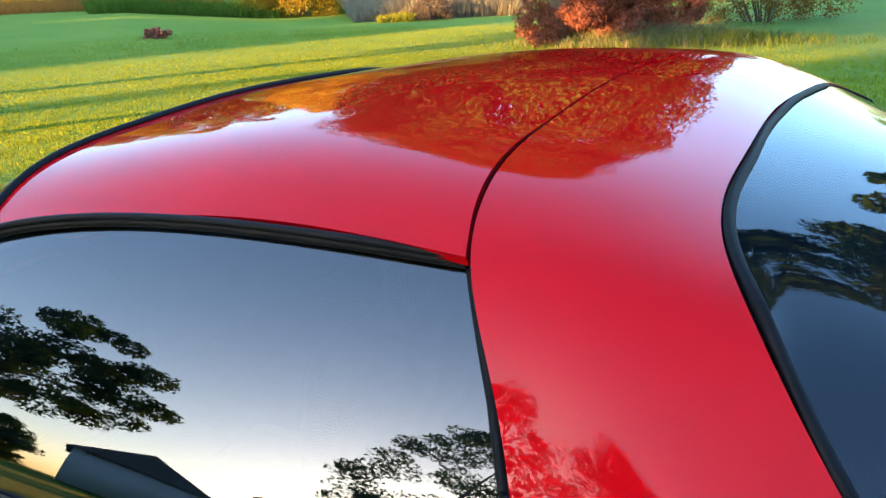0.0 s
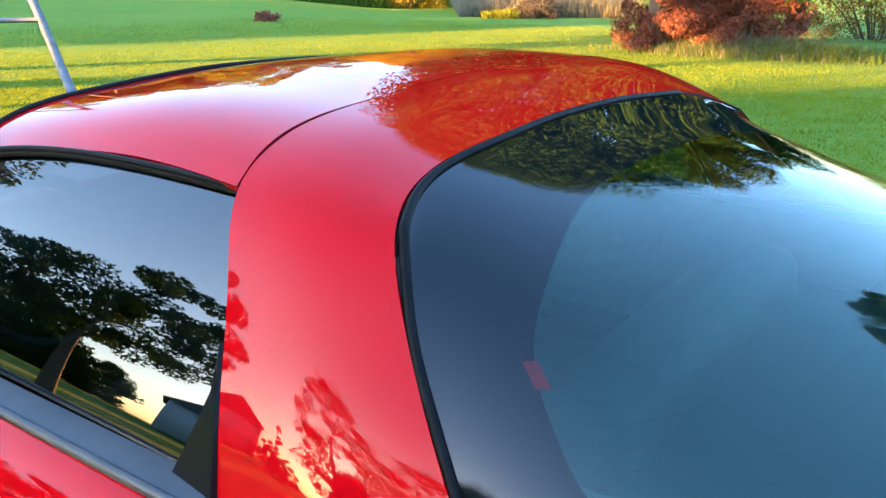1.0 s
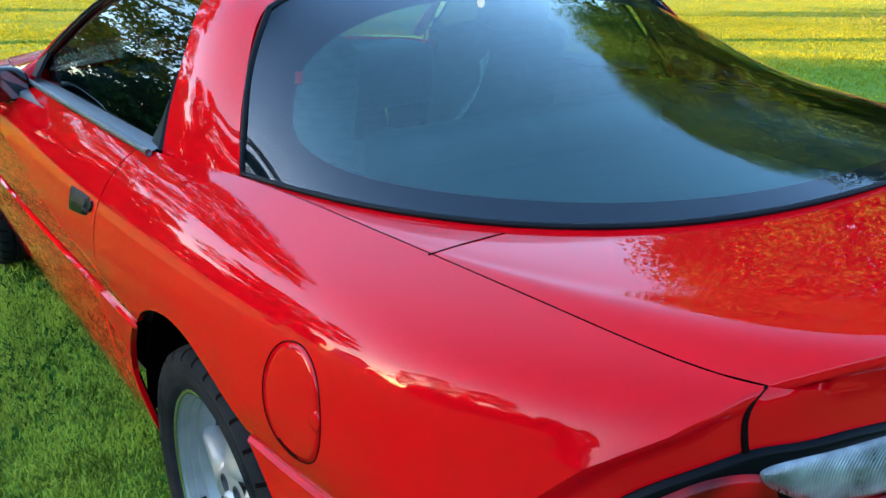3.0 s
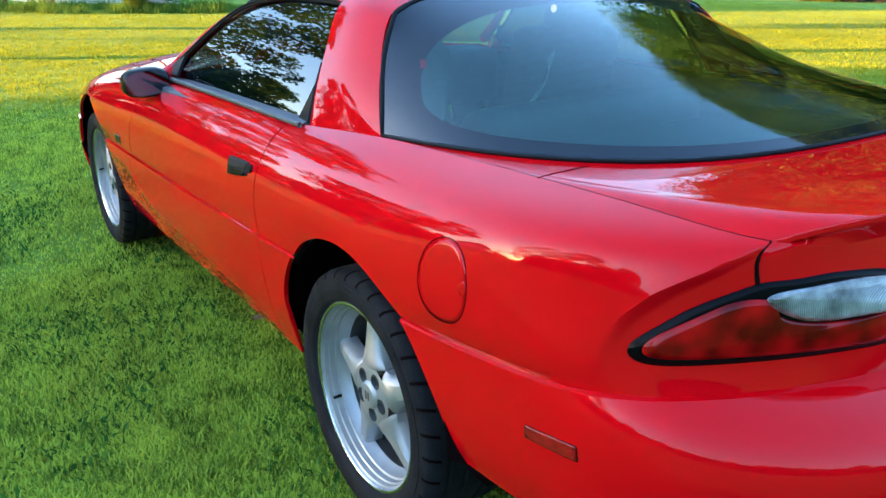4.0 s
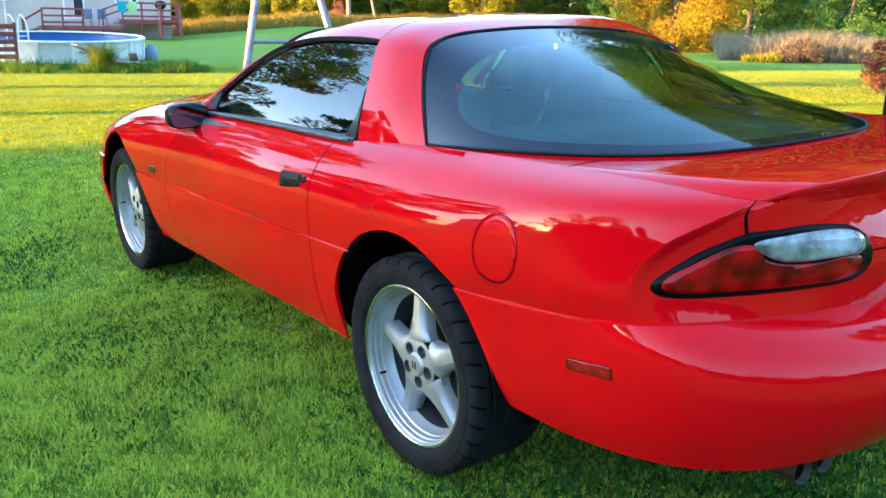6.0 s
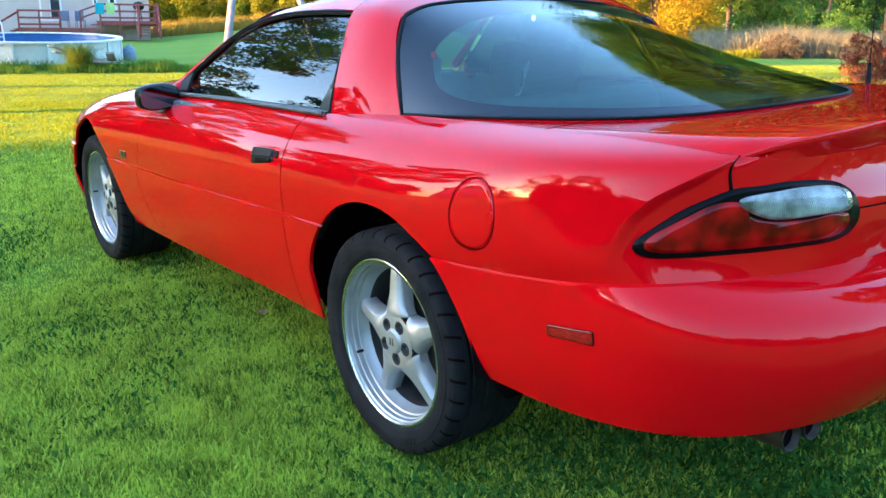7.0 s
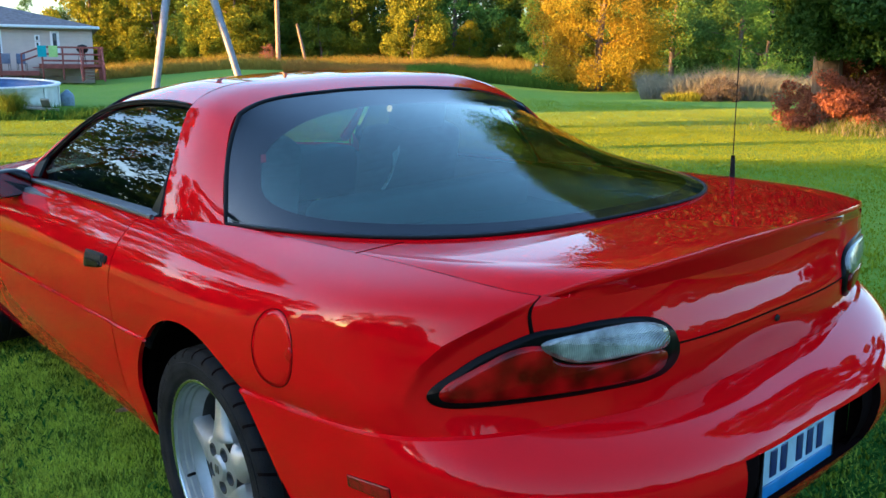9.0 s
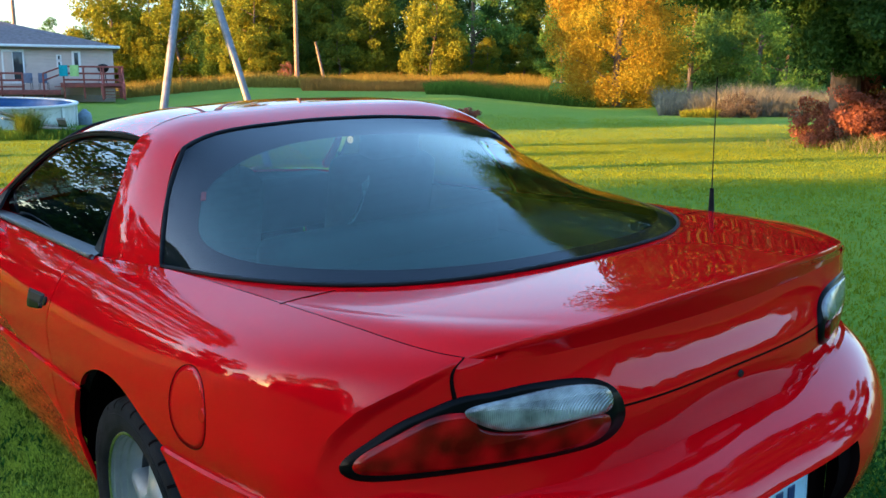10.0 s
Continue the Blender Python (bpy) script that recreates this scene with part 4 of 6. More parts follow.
def make_wheel():
    root = new("wheel")
    root.parent = car
    ty = [(.115, 0.2260), (.128, 0.2419), (.136, 0.2624), (.134, 0.2837), (.131, 0.3020), (.124, 0.3105), (.110, 0.3155)]
    for gx0 in (.075, .03, -.03, -.075):
        ty += [(gx0 + .008, 0.3170), (gx0 + .005, 0.3109), (gx0 - .005, 0.3109), (gx0 - .008, 0.3170)]
    ty += [(-.110, 0.3155), (-.124, 0.3105), (-.131, 0.3020), (-.1335, 0.2850), (-.1355, 0.2840), (-.1365, 0.2720), (-.1365, 0.2624), (-.133, 0.2560), (-.1335, 0.2502), (-.128, 0.2419), (-.115, 0.2320), (-.108, 0.2240)]
    tyre = part("tyre", welded("tyre", *lathe(ty[::-1], 96), angle=40), tyre_mat, root, "worn black low-profile tyre")
    # notches across the shoulders of the tread
    V, F = [], []
    for i in range(34):
        a = 2 * math.pi * i / 34
        for sg_ in (-1, 1):
            b = len(V)
            for (xx, rr), da in (((.1328, 0.2960), 0), ((.1319, 0.3032), .003), ((.1247, 0.3118), .012), ((.1107, 0.3169), .026), ((.098, 0.3178), .040)):
                V += [(sg_ * xx, rr * math.cos(a + da), rr * math.sin(a + da)), (sg_ * xx, rr * math.cos(a + da + .024), rr * math.sin(a + da + .024))]
            F += [(b + 2 * k, b + 2 * k + 1, b + 2 * k + 3, b + 2 * k + 2) for k in range(4)]
    sp = part("tread_groove", mesh_of("tread_groove", V, F), gap_dark, tyre)
    tagged(sp, kind="stuff")
    # raised writing on the sidewall as plain bars
    for c0 in (0.35, 2.3, 4.2):
        for P, Fb in ring_bars([c0 + k * .062 for k in range(7)], .263, .281, .006, -.1362, .0012):
            part("sidewall_bar", mesh_of("sidewall_bar", P, Fb, False), tyre_mat, tyre)
    rim = part("rim", welded("rim", *lathe([(-.112, 0.2325), (-.119, 0.2380), (-.1215, 0.2350), (-.1195, 0.2290), (-.113, 0.2262), (-.110, 0.2215), (-.099, 0.2205), (-.096, 0.2165), (-.083, 0.2150), (-.080, 0.2105), (-.066, 0.2075), (-.056, 0.2020), (-.050, 0.1990)], 96), angle=28), alloy, root, "silver five-spoke alloy wheel")
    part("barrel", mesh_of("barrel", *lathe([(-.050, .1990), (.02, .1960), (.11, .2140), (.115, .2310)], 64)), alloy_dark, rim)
    part("rim_lip", mesh_of("rim_lip", *lathe([(-.1190, 0.2388), (-.1228, 0.2362), (-.1222, 0.2290), (-.1180, 0.2272)], 96)), alloy_lip, rim, "bright machined rim edge")
    sm_ = welded("spoke", *spoke_mesh(), angle=32)
    sm_.materials.append(alloy)
    for i in range(5):
        o = new("spoke", sm_)
        o.parent = rim
        o.rotation_euler = (radians(72 * i - 6), 0, 0)
        o.location = (-.088, 0, 0)
    rr_, aa_ = np.linspace(.028, .079, 30), np.linspace(0, 2 * math.pi, 181)
    face_g = np.stack([-.0955 + .004 * ((rr_[:, None] - .028) / .05) ** 3 + 0 * aa_[None], rr_[:, None] * -np.sin(aa_)[None], rr_[:, None] * np.cos(aa_)[None]], 2)
    hv, hf = grids(face_g)
    holes = [(.0510 * -math.sin(radians(72 * i + 30)), .0510 * math.cos(radians(72 * i + 30))) for i in range(5)]
    mids = np.array(hv)[np.array(hf)].mean(axis=1)
    open_ = [min(math.hypot(m_[1] - h_[0], m_[2] - h_[1]) for h_ in holes) < .0152 for m_ in mids]
    hub = part("hub", mesh_of("hub", hv, [f_ for f_, o_ in zip(hf, open_) if not o_]), alloy, rim, "silver hub face with five lug pockets")
    part("centre_cap", welded("centre_cap", *lathe([(-.1045, .0), (-.1045, .022), (-.1038, .029), (-.1000, .0340), (-.0945, .0365)], 48), angle=30), alloy, rim, "plain round centre cap")
    for h_ in holes:
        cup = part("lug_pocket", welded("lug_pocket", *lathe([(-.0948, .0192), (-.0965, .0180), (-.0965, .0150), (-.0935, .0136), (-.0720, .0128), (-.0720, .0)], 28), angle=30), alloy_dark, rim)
        cup.location = (0, *h_)
        ln = part("lug_nut", mesh_of("lug_nut", *lathe([(-.0860, .0), (-.0860, .0070), (-.0840, .0092), (-.0720, .0095)], 6)), iron, rim)
        ln.location = (0, *h_)
    for i in range(2):
        part("cap_bar", box_bm((.002, .006, .022), (-.1050, -.006 + .012 * i, 0), .0006), iron, rim)
    part("valve", mesh_of("valve", *tube(np.array([(-.090, .178, -.085), (-.112, .172, -.082)]), .0045, 8)), rubber, rim)
    part("brake_disc", mesh_of("brake_disc", *lathe([(-.02, .06), (-.02, .155), (-.0, .155), (-.0, .06)], 48)), iron, root)
    part("brake_shield", mesh_of("brake_shield", *lathe([(.03, .02), (.03, .188)], 40)), gap_dark, root)
    part("brake_caliper", box_bm((.07, .10, .14), (.0, -.13, .06), .015), iron, root)
    return root


wheel_a = make_wheel()
for xx, yy, rz, spin in ((-.742, 0, 0, 0), (-.738, 2.568, 0, 26), (.742, 0, 180, 40), (.738, 2.568, 180, 10)):
    m = pose(xx, yy, .326, 0, 0, rz) @ pose(0, 0, 0, spin)
    if yy == 0 and xx < 0:
        wheel_a.matrix_basis = m
    else:
        copy_thing(wheel_a, m)

# ---------------- the ground ----------------


def ground_z(x, y):
    """The lawn: level with the tilted car, then a gentle rise towards the field."""
    x, y = np.asarray(x, float), np.asarray(y, float)
    r = np.hypot(x, y)
    az = np.arctan2(y, x)
    k = 12 * np.clip(np.cos(az - radians(75)), 0, 1) ** 2
    deg = np.degrees(az)
    hollow = .65 * np.clip((deg - 64) / 8, 0, 1) * np.clip((114 - deg) / 8, 0, 1)
    hollow = hollow + .85 * np.clip((deg - 8) / 8, 0, 1) * np.clip((50 - deg) / 9, 0, 1) * np.clip((75 - r) / 20, 0, 1)
    rise = 1.9 * np.clip((r + k - 33) / 62, 0, 1) * (1 - hollow)
    return 0.02 * np.clip(2 - r / 6, 0, 1) + 0.043 * x * np.clip(1.5 - r / 8, 0, 1) + rise


def gz(x, y):
    return float(ground_z(x, y))


def mix_material(name, colours, scales, rough=0.9, bump=0.5, bump_scale=60.0):
    """Several colours blended by noise at two scales."""
    m = bpy.data.materials.new(name)
    m.use_nodes = True
    t = m.node_tree
    p = t.nodes["Principled BSDF"]
    p.inputs["Roughness"].default_value = rough
    p.inputs["Specular IOR Level"].default_value = 0.15
    co = t.nodes.new("ShaderNodeTexCoord")
    last = None
    for i, sc in enumerate(scales):
        n = t.nodes.new("ShaderNodeTexNoise")
        n.inputs["Scale"].default_value, n.inputs["Detail"].default_value = sc, 5
        t.links.new(co.outputs["Object"], n.inputs["Vector"])
        r = t.nodes.new("ShaderNodeValToRGB")
        r.color_ramp.elements[0].position, r.color_ramp.elements[1].position = .36, .64
        r.color_ramp.elements[0].color, r.color_ramp.elements[1].color = (*colours[2 * i], 1), (*colours[2 * i + 1], 1)
        t.links.new(n.outputs["Fac"], r.inputs["Fac"])
        if last is None:
            last = r.outputs["Color"]
        else:
            mx = t.nodes.new("ShaderNodeMix")
            mx.data_type = "RGBA"
            mx.inputs["Factor"].default_value = 0.5
            t.links.new(last, mx.inputs["A"])
            t.links.new(r.outputs["Color"], mx.inputs["B"])
            last = mx.outputs["Result"]
    t.links.new(last, p.inputs["Base Color"])
    n = t.nodes.new("ShaderNodeTexNoise")
    n.inputs["Scale"].default_value, n.inputs["Detail"].default_value = bump_scale, 6
    b = t.nodes.new("ShaderNodeBump")
    b.inputs["Strength"].default_value, b.inputs["Distance"].default_value = bump, 0.05
    t.links.new(co.outputs["Object"], n.inputs["Vector"])
    t.links.new(n.outputs["Fac"], b.inputs["Height"])
    t.links.new(b.outputs["Normal"], p.inputs["Normal"])
    return m


lawn = mix_material("lawn_grass", [(.095, .210, .016), (.145, .245, .026), (.095, .210, .018), (.185, .245, .034)], [.35, 9.0], bump=.8, bump_scale=26)
rad = np.concatenate([np.linspace(0, 14, 57), np.geomspace(14.5, 2500, 60)])
ang = np.linspace(0, 2 * math.pi, 181)
gx, gy = rad[:, None] * np.cos(ang)[None], rad[:, None] * np.sin(ang)[None]
gg = np.stack([gx, gy, ground_z(gx, gy)], axis=2)
ground = new("ground", mesh_of("ground", *grids(gg[:, ::1])))
ground.data.materials.append(lawn)
tagged(ground, "mown green lawn rising gently to the far field", "lawn", kind="structure")


def tri_mesh(name, V, F):
    """A mesh from large arrays of vertices (n x 3) and triangles or quads (m x k)."""
    me = bpy.data.meshes.new(name)
    V, F = np.asarray(V, np.float32), np.asarray(F, np.int32)
    k = F.shape[1]
    me.vertices.add(len(V))
    me.vertices.foreach_set("co", V.ravel())
    me.loops.add(F.size)
    me.loops.foreach_set("vertex_index", F.ravel())
    me.polygons.add(len(F))
    me.polygons.foreach_set("loop_start", np.arange(0, F.size, k, dtype=np.int32))
    me.update(calc_edges=True)
    return me


def blades(rng, x, y, h, width, lean=0.5):
    """Bent tapering blades of grass at x, y with the heights h."""
    n = len(x)
    z = ground_z(x, y)
    a, b = rng.uniform(0, 2 * math.pi, n), rng.uniform(0, 2 * math.pi, n)
    wx, wy = np.cos(a) * width / 2, np.sin(a) * width / 2
    l = lean * h * rng.uniform(.2, 1.2, n)
    lx, ly = np.cos(b) * l, np.sin(b) * l
    V = np.zeros((n, 5, 3))
    V[:, 0] = np.stack([x - wx, y - wy, z - .004], 1)
    V[:, 1] = np.stack([x + wx, y + wy, z - .004], 1)
    V[:, 2] = np.stack([x - wx * .8 + lx * .35, y - wy * .8 + ly * .35, z + h * .6], 1)
    V[:, 3] = np.stack([x + wx * .8 + lx * .35, y + wy * .8 + ly * .35, z + h * .6], 1)
    V[:, 4] = np.stack([x + lx, y + ly, z + h * rng.uniform(.8, 1, n)], 1)
    i = np.arange(n)[:, None] * 5
    F = np.concatenate([i + [[0, 1, 3]], i + [[0, 3, 2]], i + [[2, 3, 4]]])
    return V.reshape(-1, 3), F


def leaf_material(name, dark, light, through=0.35, patches=0.0, single=0.6):
    """Leaves or blades: each its own shade, letting some light through."""
    m = bpy.data.materials.new(name)
    m.use_nodes = True
    t = m.node_tree
    t.nodes.remove(t.nodes["Principled BSDF"])
    ge, oi = t.nodes.new("ShaderNodeNewGeometry"), t.nodes.new("ShaderNodeObjectInfo")
    add = t.nodes.new("ShaderNodeMath")
    add.operation = "MULTIPLY_ADD"
    add.inputs[1].default_value = single
    mul = t.nodes.new("ShaderNodeMath")
    mul.operation = "MULTIPLY"
    mul.inputs[1].default_value = 0.4
    t.links.new(oi.outputs["Random"], mul.inputs[0])
    t.links.new(ge.outputs["Random Per Island"], add.inputs[0])
    t.links.new(mul.outputs[0], add.inputs[2])
    r = t.nodes.new("ShaderNodeValToRGB")
    r.color_ramp.elements[0].color, r.color_ramp.elements[1].color = (*dark, 1), (*light, 1)
    fac = add.outputs[0]
    if patches:
        co, no, mr = t.nodes.new("ShaderNodeTexCoord"), t.nodes.new("ShaderNodeTexNoise"), t.nodes.new("ShaderNodeMath")
        no.inputs["Scale"].default_value, no.inputs["Detail"].default_value = patches, 4
        mr.operation = "MULTIPLY_ADD"
        mr.inputs[1].default_value, mr.inputs[2].default_value = 1.9, -.75 - (single - .6) / 2
        mean = t.nodes.new("ShaderNodeMath")
        mean.operation = "ADD"
        t.links.new(co.outputs["Object"], no.inputs["Vector"])
        t.links.new(no.outputs["Fac"], mr.inputs[0])
        t.links.new(mr.outputs[0], mean.inputs[0])
        t.links.new(fac, mean.inputs[1])
        fac = mean.outputs[0]
    t.links.new(fac, r.inputs["Fac"])
    di, tl, mx = (t.nodes.new(k) for k in ("ShaderNodeBsdfDiffuse", "ShaderNodeBsdfTranslucent", "ShaderNodeMixShader"))
    mx.inputs[0].default_value = through
    t.links.new(r.outputs["Color"], di.inputs[0])
    t.links.new(r.outputs["Color"], tl.inputs[0])
    t.links.new(di.outputs[0], mx.inputs[1])
    t.links.new(tl.outputs[0], mx.inputs[2])
    t.links.new(mx.outputs[0], t.nodes["Material Output"].inputs[0])
    return m


grass_mat = leaf_material("grass_blades", (.024, .082, .008), (.44, .57, .072), .45, 7.0, .95)
grass_far = leaf_material("far_grass_blades", (.130, .200, .012), (.200, .262, .017), .45, .35)
rng = np.random.default_rng(3)


def scatter(x0, x1, y0, y1, per_m2):
    """Places in a stretch of lawn, thinning out softly past its edges."""
    n = int((x1 - x0) * (y1 - y0) * per_m2)
    soft = .09 * min(x1 - x0, y1 - y0)
    return rng.uniform(x0, x1, n) + rng.normal(0, soft, n), rng.uniform(y0, y1, n) + rng.normal(0, soft, n)


def clumpy(x, y):
    """Uneven growth: patches of taller and shorter grass."""
    return .5 + .5 * np.sin(x * 5.1 + 1.7 * np.sin(y * 3.3)) * np.sin(y * 4.3 + 1.3 * np.sin(x * 2.7))


near_v, far_v = [], []
for x0, x1, y0, y1, dens, wd in ((-2.9, -.30, -1.4, 2.2, 19000, .0058), (-4.4, .2, 2.2, 6.5, 5500, .0070), (-3.6, -2.9, -1.0, 2.2, 5000, .006),
                                 (-.9, 1.6, -2.0, -.55, 6000, .006), (.7, 4.5, -1.5, 5.0, 1800, .009), (-4.5, 6, 6.5, 13, 1100, .011),
                                 (-3, 9, 13, 24, 650, .010), (4.5, 16, -2, 13, 650, .010), (9, 28, 8, 24, 330, .011)):
    x, y = scatter(x0, x1, y0, y1, dens)
    h = (.013 + .020 * clumpy(x, y)) * rng.uniform(.4, 1.4, len(x)) * (1 + (wd - .0055) / .0055 * .12)
    (far_v if wd > .0075 else near_v).append(blades(rng, x, y, h, wd, .8))
for rows, mat, lab in ((near_v, grass_mat, "short green grass blades of the mown lawn"), (far_v, grass_far, "short grass of the lawn farther from the car")):
    base = np.cumsum([0] + [len(v) for v, f in rows])
    ob = new("grass", tri_mesh("grass", np.concatenate([v for v, f in rows]), np.concatenate([f + k for (v, f), k in zip(rows, base)])))
    ob.data.materials.append(mat)
    tagged(ob, lab, "grass", kind="stuff")

# clover: low broad leaves in loose patches among the blades
clover_mat = leaf_material("clover_leaves", (.022, .085, .016), (.085, .21, .035), .35)
rows = []
# the dense first stretch darkens the lawn behind the car in place of shade
for x0, x1, y0, y1, dens, least in ((-1.3, 1.6, -2.0, -.35, 5200, .12), (-3.2, -.30, -1.4, 3.6, 1200, .5)):
    x, y = scatter(x0, x1, y0, y1, dens)
    patch = .5 + .5 * np.sin(x * 2.3 + 1.1 * np.sin(y * 3.9) + .8) * np.sin(y * 2.9 + 1.4 * np.sin(x * 3.1))
    keep = patch + rng.uniform(-.2, .2, len(x)) > least
    x, y = x[keep], y[keep]
    rows.append(blades(rng, x, y, rng.uniform(.018, .038, len(x)), .013, 1.3))
base = np.cumsum([0] + [len(v) for v, f in rows])
ob = new("clover", tri_mesh("clover", np.concatenate([v for v, f in rows]), np.concatenate([f + k for (v, f), k in zip(rows, base)])))
ob.data.materials.append(clover_mat)
tagged(ob, "dark green clover leaves growing among the grass, thickened behind the car as shade", "clover", kind="stuff")

# a dead leaf lying in the grass beside the sill
dead = material("dead_leaf", (.34, .23, .13), rough=.85, vary=.3, scale=60)
for x_, y_, turn_ in ((-.62, 1.27, 20),):
    u_ = np.linspace(-1, 1, 7)[:, None]
    v_ = np.linspace(-1, 1, 5)[None]
    leaf_g = np.stack([.035 * u_ + 0 * v_, .016 * v_ * np.sqrt(np.clip(1.02 - u_ ** 2, 0, 1)), .008 * np.abs(v_) + .006 * u_ ** 2], 2)
    lf = new("dead_leaf", mesh_of("dead_leaf", *grids(leaf_g)))
    lf.data.materials.append(dead)
    lf.location, lf.rotation_euler = (x_, y_, gz(x_, y_) + .022), (radians(12), radians(8), radians(turn_))
    tagged(lf, "curled brown dead leaf lying on the lawn", "leaf")

# ---------------- trees ----------------
bark = material("bark", (.11, .085, .065), rough=.9, vary=.35, scale=9, bump=.8, bump_scale=30)
# next two: far-tree greens, lightened to stand in for distance haze
leaf_green = leaf_material("green_leaves", (.050, .130, .028), (.14, .26, .052))
leaf_wood = leaf_material("woodland_leaves", (.040, .100, .030), (.105, .20, .052))
leaf_dark = leaf_material("dark_leaves", (.018, .050, .012), (.055, .105, .022))
# maple green dimmed: the shade over the crown is put into the leaf colour
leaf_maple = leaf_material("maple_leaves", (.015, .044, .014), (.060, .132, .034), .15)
leaf_yellow = leaf_material("yellow_leaves", (.095, .125, .012), (.25, .26, .025))
leaf_orange = leaf_material("orange_leaves", (.13, .062, .014), (.27, .14, .026))
leaf_olive = leaf_material("olive_leaves", (.055, .105, .016), (.15, .20, .030))


def leaves(rng, centres, radii, count, size, squash=.8):
    """Leaves as small bent quads in clumps round the centres."""
    k = rng.integers(0, len(centres), count)
    d = rng.normal(size=(count, 3))
    d /= np.linalg.norm(d, axis=1, keepdims=True)
    r = radii[k] * rng.uniform(.35, 1.08, count) ** .6
    c = centres[k] + d * r[:, None] * np.array([1, 1, squash])
    a = rng.normal(size=(count, 3))
    a /= np.linalg.norm(a, axis=1, keepdims=True)
    b = np.cross(a, rng.normal(size=(count, 3)))
    b /= np.linalg.norm(b, axis=1, keepdims=True) + 1e-9
    s = size * rng.uniform(.6, 1.3, count)[:, None]
    V = np.stack([c - a * s, c - b * s * .45, c + a * s, c + b * s * .45], 1)
    F = np.arange(count * 4).reshape(-1, 4)
    return V.reshape(-1, 3), F


def make_tree(name, seed, height, spread, clear, clumps, count, size, leaf, trunk_r, label, limbs=9, clump_r=.2):
    """A tapered trunk with limbs, and a crown of leaf clumps with gaps. clear: height of the lowest leaves."""
    rg = np.random.default_rng(seed)
    root = new(name)
    tagged(root, label, "tree")
    trunk = curve3([(0, 0, -.3), (rg.normal() * .1, rg.normal() * .1, height * .25), (rg.normal() * .25, rg.normal() * .25, height * .55), (rg.normal() * .3, rg.normal() * .3, height * .85)], 12)
    pieces = [tube(trunk, np.linspace(trunk_r * 1.25, trunk_r * .15, 12), 10)]
    tips = []
    for i in range(limbs):
        a = 2 * math.pi * i / limbs + rg.normal() * .3
        z0 = clear * .8 + (height * .8 - clear * .8) * (i % 4 + rg.uniform(0, .6)) / 4
        rr = spread * rg.uniform(.6, .95) * (1 - .5 * max(0, z0 - clear) / height)
        b0 = np.array([trunk[min(11, int(z0 / height * 13)), 0], trunk[min(11, int(z0 / height * 13)), 1], z0])
        e = np.array([math.cos(a) * rr, math.sin(a) * rr, z0 + rr * rg.uniform(.1, .6)])
        L = curve3([b0, (b0 + e) / 2 + np.array([0, 0, rr * .08]), e], 8)
        pieces.append(tube(L, np.linspace(trunk_r * .38, trunk_r * .06, 8), 6))
        tips += [L[3], L[5], L[7]]
    part("trunk", mesh_of("trunk", *joined(*pieces)), bark, root)
    C = []
    for i in range(clumps):
        if i < len(tips):
            p = tips[i] + rg.normal(size=3) * spread * .08
        else:
            u, a = rg.uniform(0, 1) ** 1.25, rg.uniform(0, 2 * math.pi)
            z = clear + (height - clear) * u
            prof_r = spread * (math.sin(math.pi * min(1, .12 + .88 * u ** .75)) ** .6) * rg.uniform(.35, 1.05) ** .5
            p = np.array([math.cos(a) * prof_r, math.sin(a) * prof_r, z])
        C.append(p)
    C = np.array(C)
    R = spread * clump_r * rg.uniform(.6, 1.3, len(C))
    V, F = leaves(rg, C, R, count, size)
    part("crown", tri_mesh("crown", V, F), leaf, root)
    return root


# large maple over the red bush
maple = make_tree("maple_tree", 11, 16.4, 5.4, 4.0, 560, 330000, .080, leaf_maple, .30, "tall dark green maple above a red bush, leaves dimmed for shade", 14, .2)
rg = np.random.default_rng(12)
a_, r_ = rg.uniform(0, 2 * math.pi, 84), .3 + 3.0 * np.sqrt(rg.uniform(0, 1, 84))
low_c = np.stack([r_ * np.cos(a_), r_ * np.sin(a_), 1.75 + .16 * r_ + rg.uniform(-.2, 1.9, 84)], 1)
low_c[:, :2] += (1.1, -1.7)
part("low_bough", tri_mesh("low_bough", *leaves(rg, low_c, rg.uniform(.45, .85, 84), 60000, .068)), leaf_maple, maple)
skirt_c = np.stack([rg.uniform(-1.9, -.3, 34), rg.uniform(-1.7, .5, 34), rg.uniform(1.9, 4.3, 34)], 1)
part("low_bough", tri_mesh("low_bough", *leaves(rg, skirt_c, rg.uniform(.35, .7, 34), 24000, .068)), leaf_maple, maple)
a_, r_ = rg.uniform(0, 2 * math.pi, 90), 3.8 * np.sqrt(rg.uniform(0, 1, 90))
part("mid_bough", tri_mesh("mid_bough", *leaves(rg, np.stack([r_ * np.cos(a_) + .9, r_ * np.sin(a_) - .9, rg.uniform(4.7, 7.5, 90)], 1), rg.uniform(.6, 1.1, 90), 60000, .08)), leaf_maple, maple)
for ob in maple.children:
    if ob.name.startswith("crown"):
        ob.location = (-.15, .9, 0)       # the crown leans a little over the field
maple.location = (18.8, 8.0, gz(18.8, 8.0))

# trees along the far side of the field: five kinds built once, then copied
kinds = []
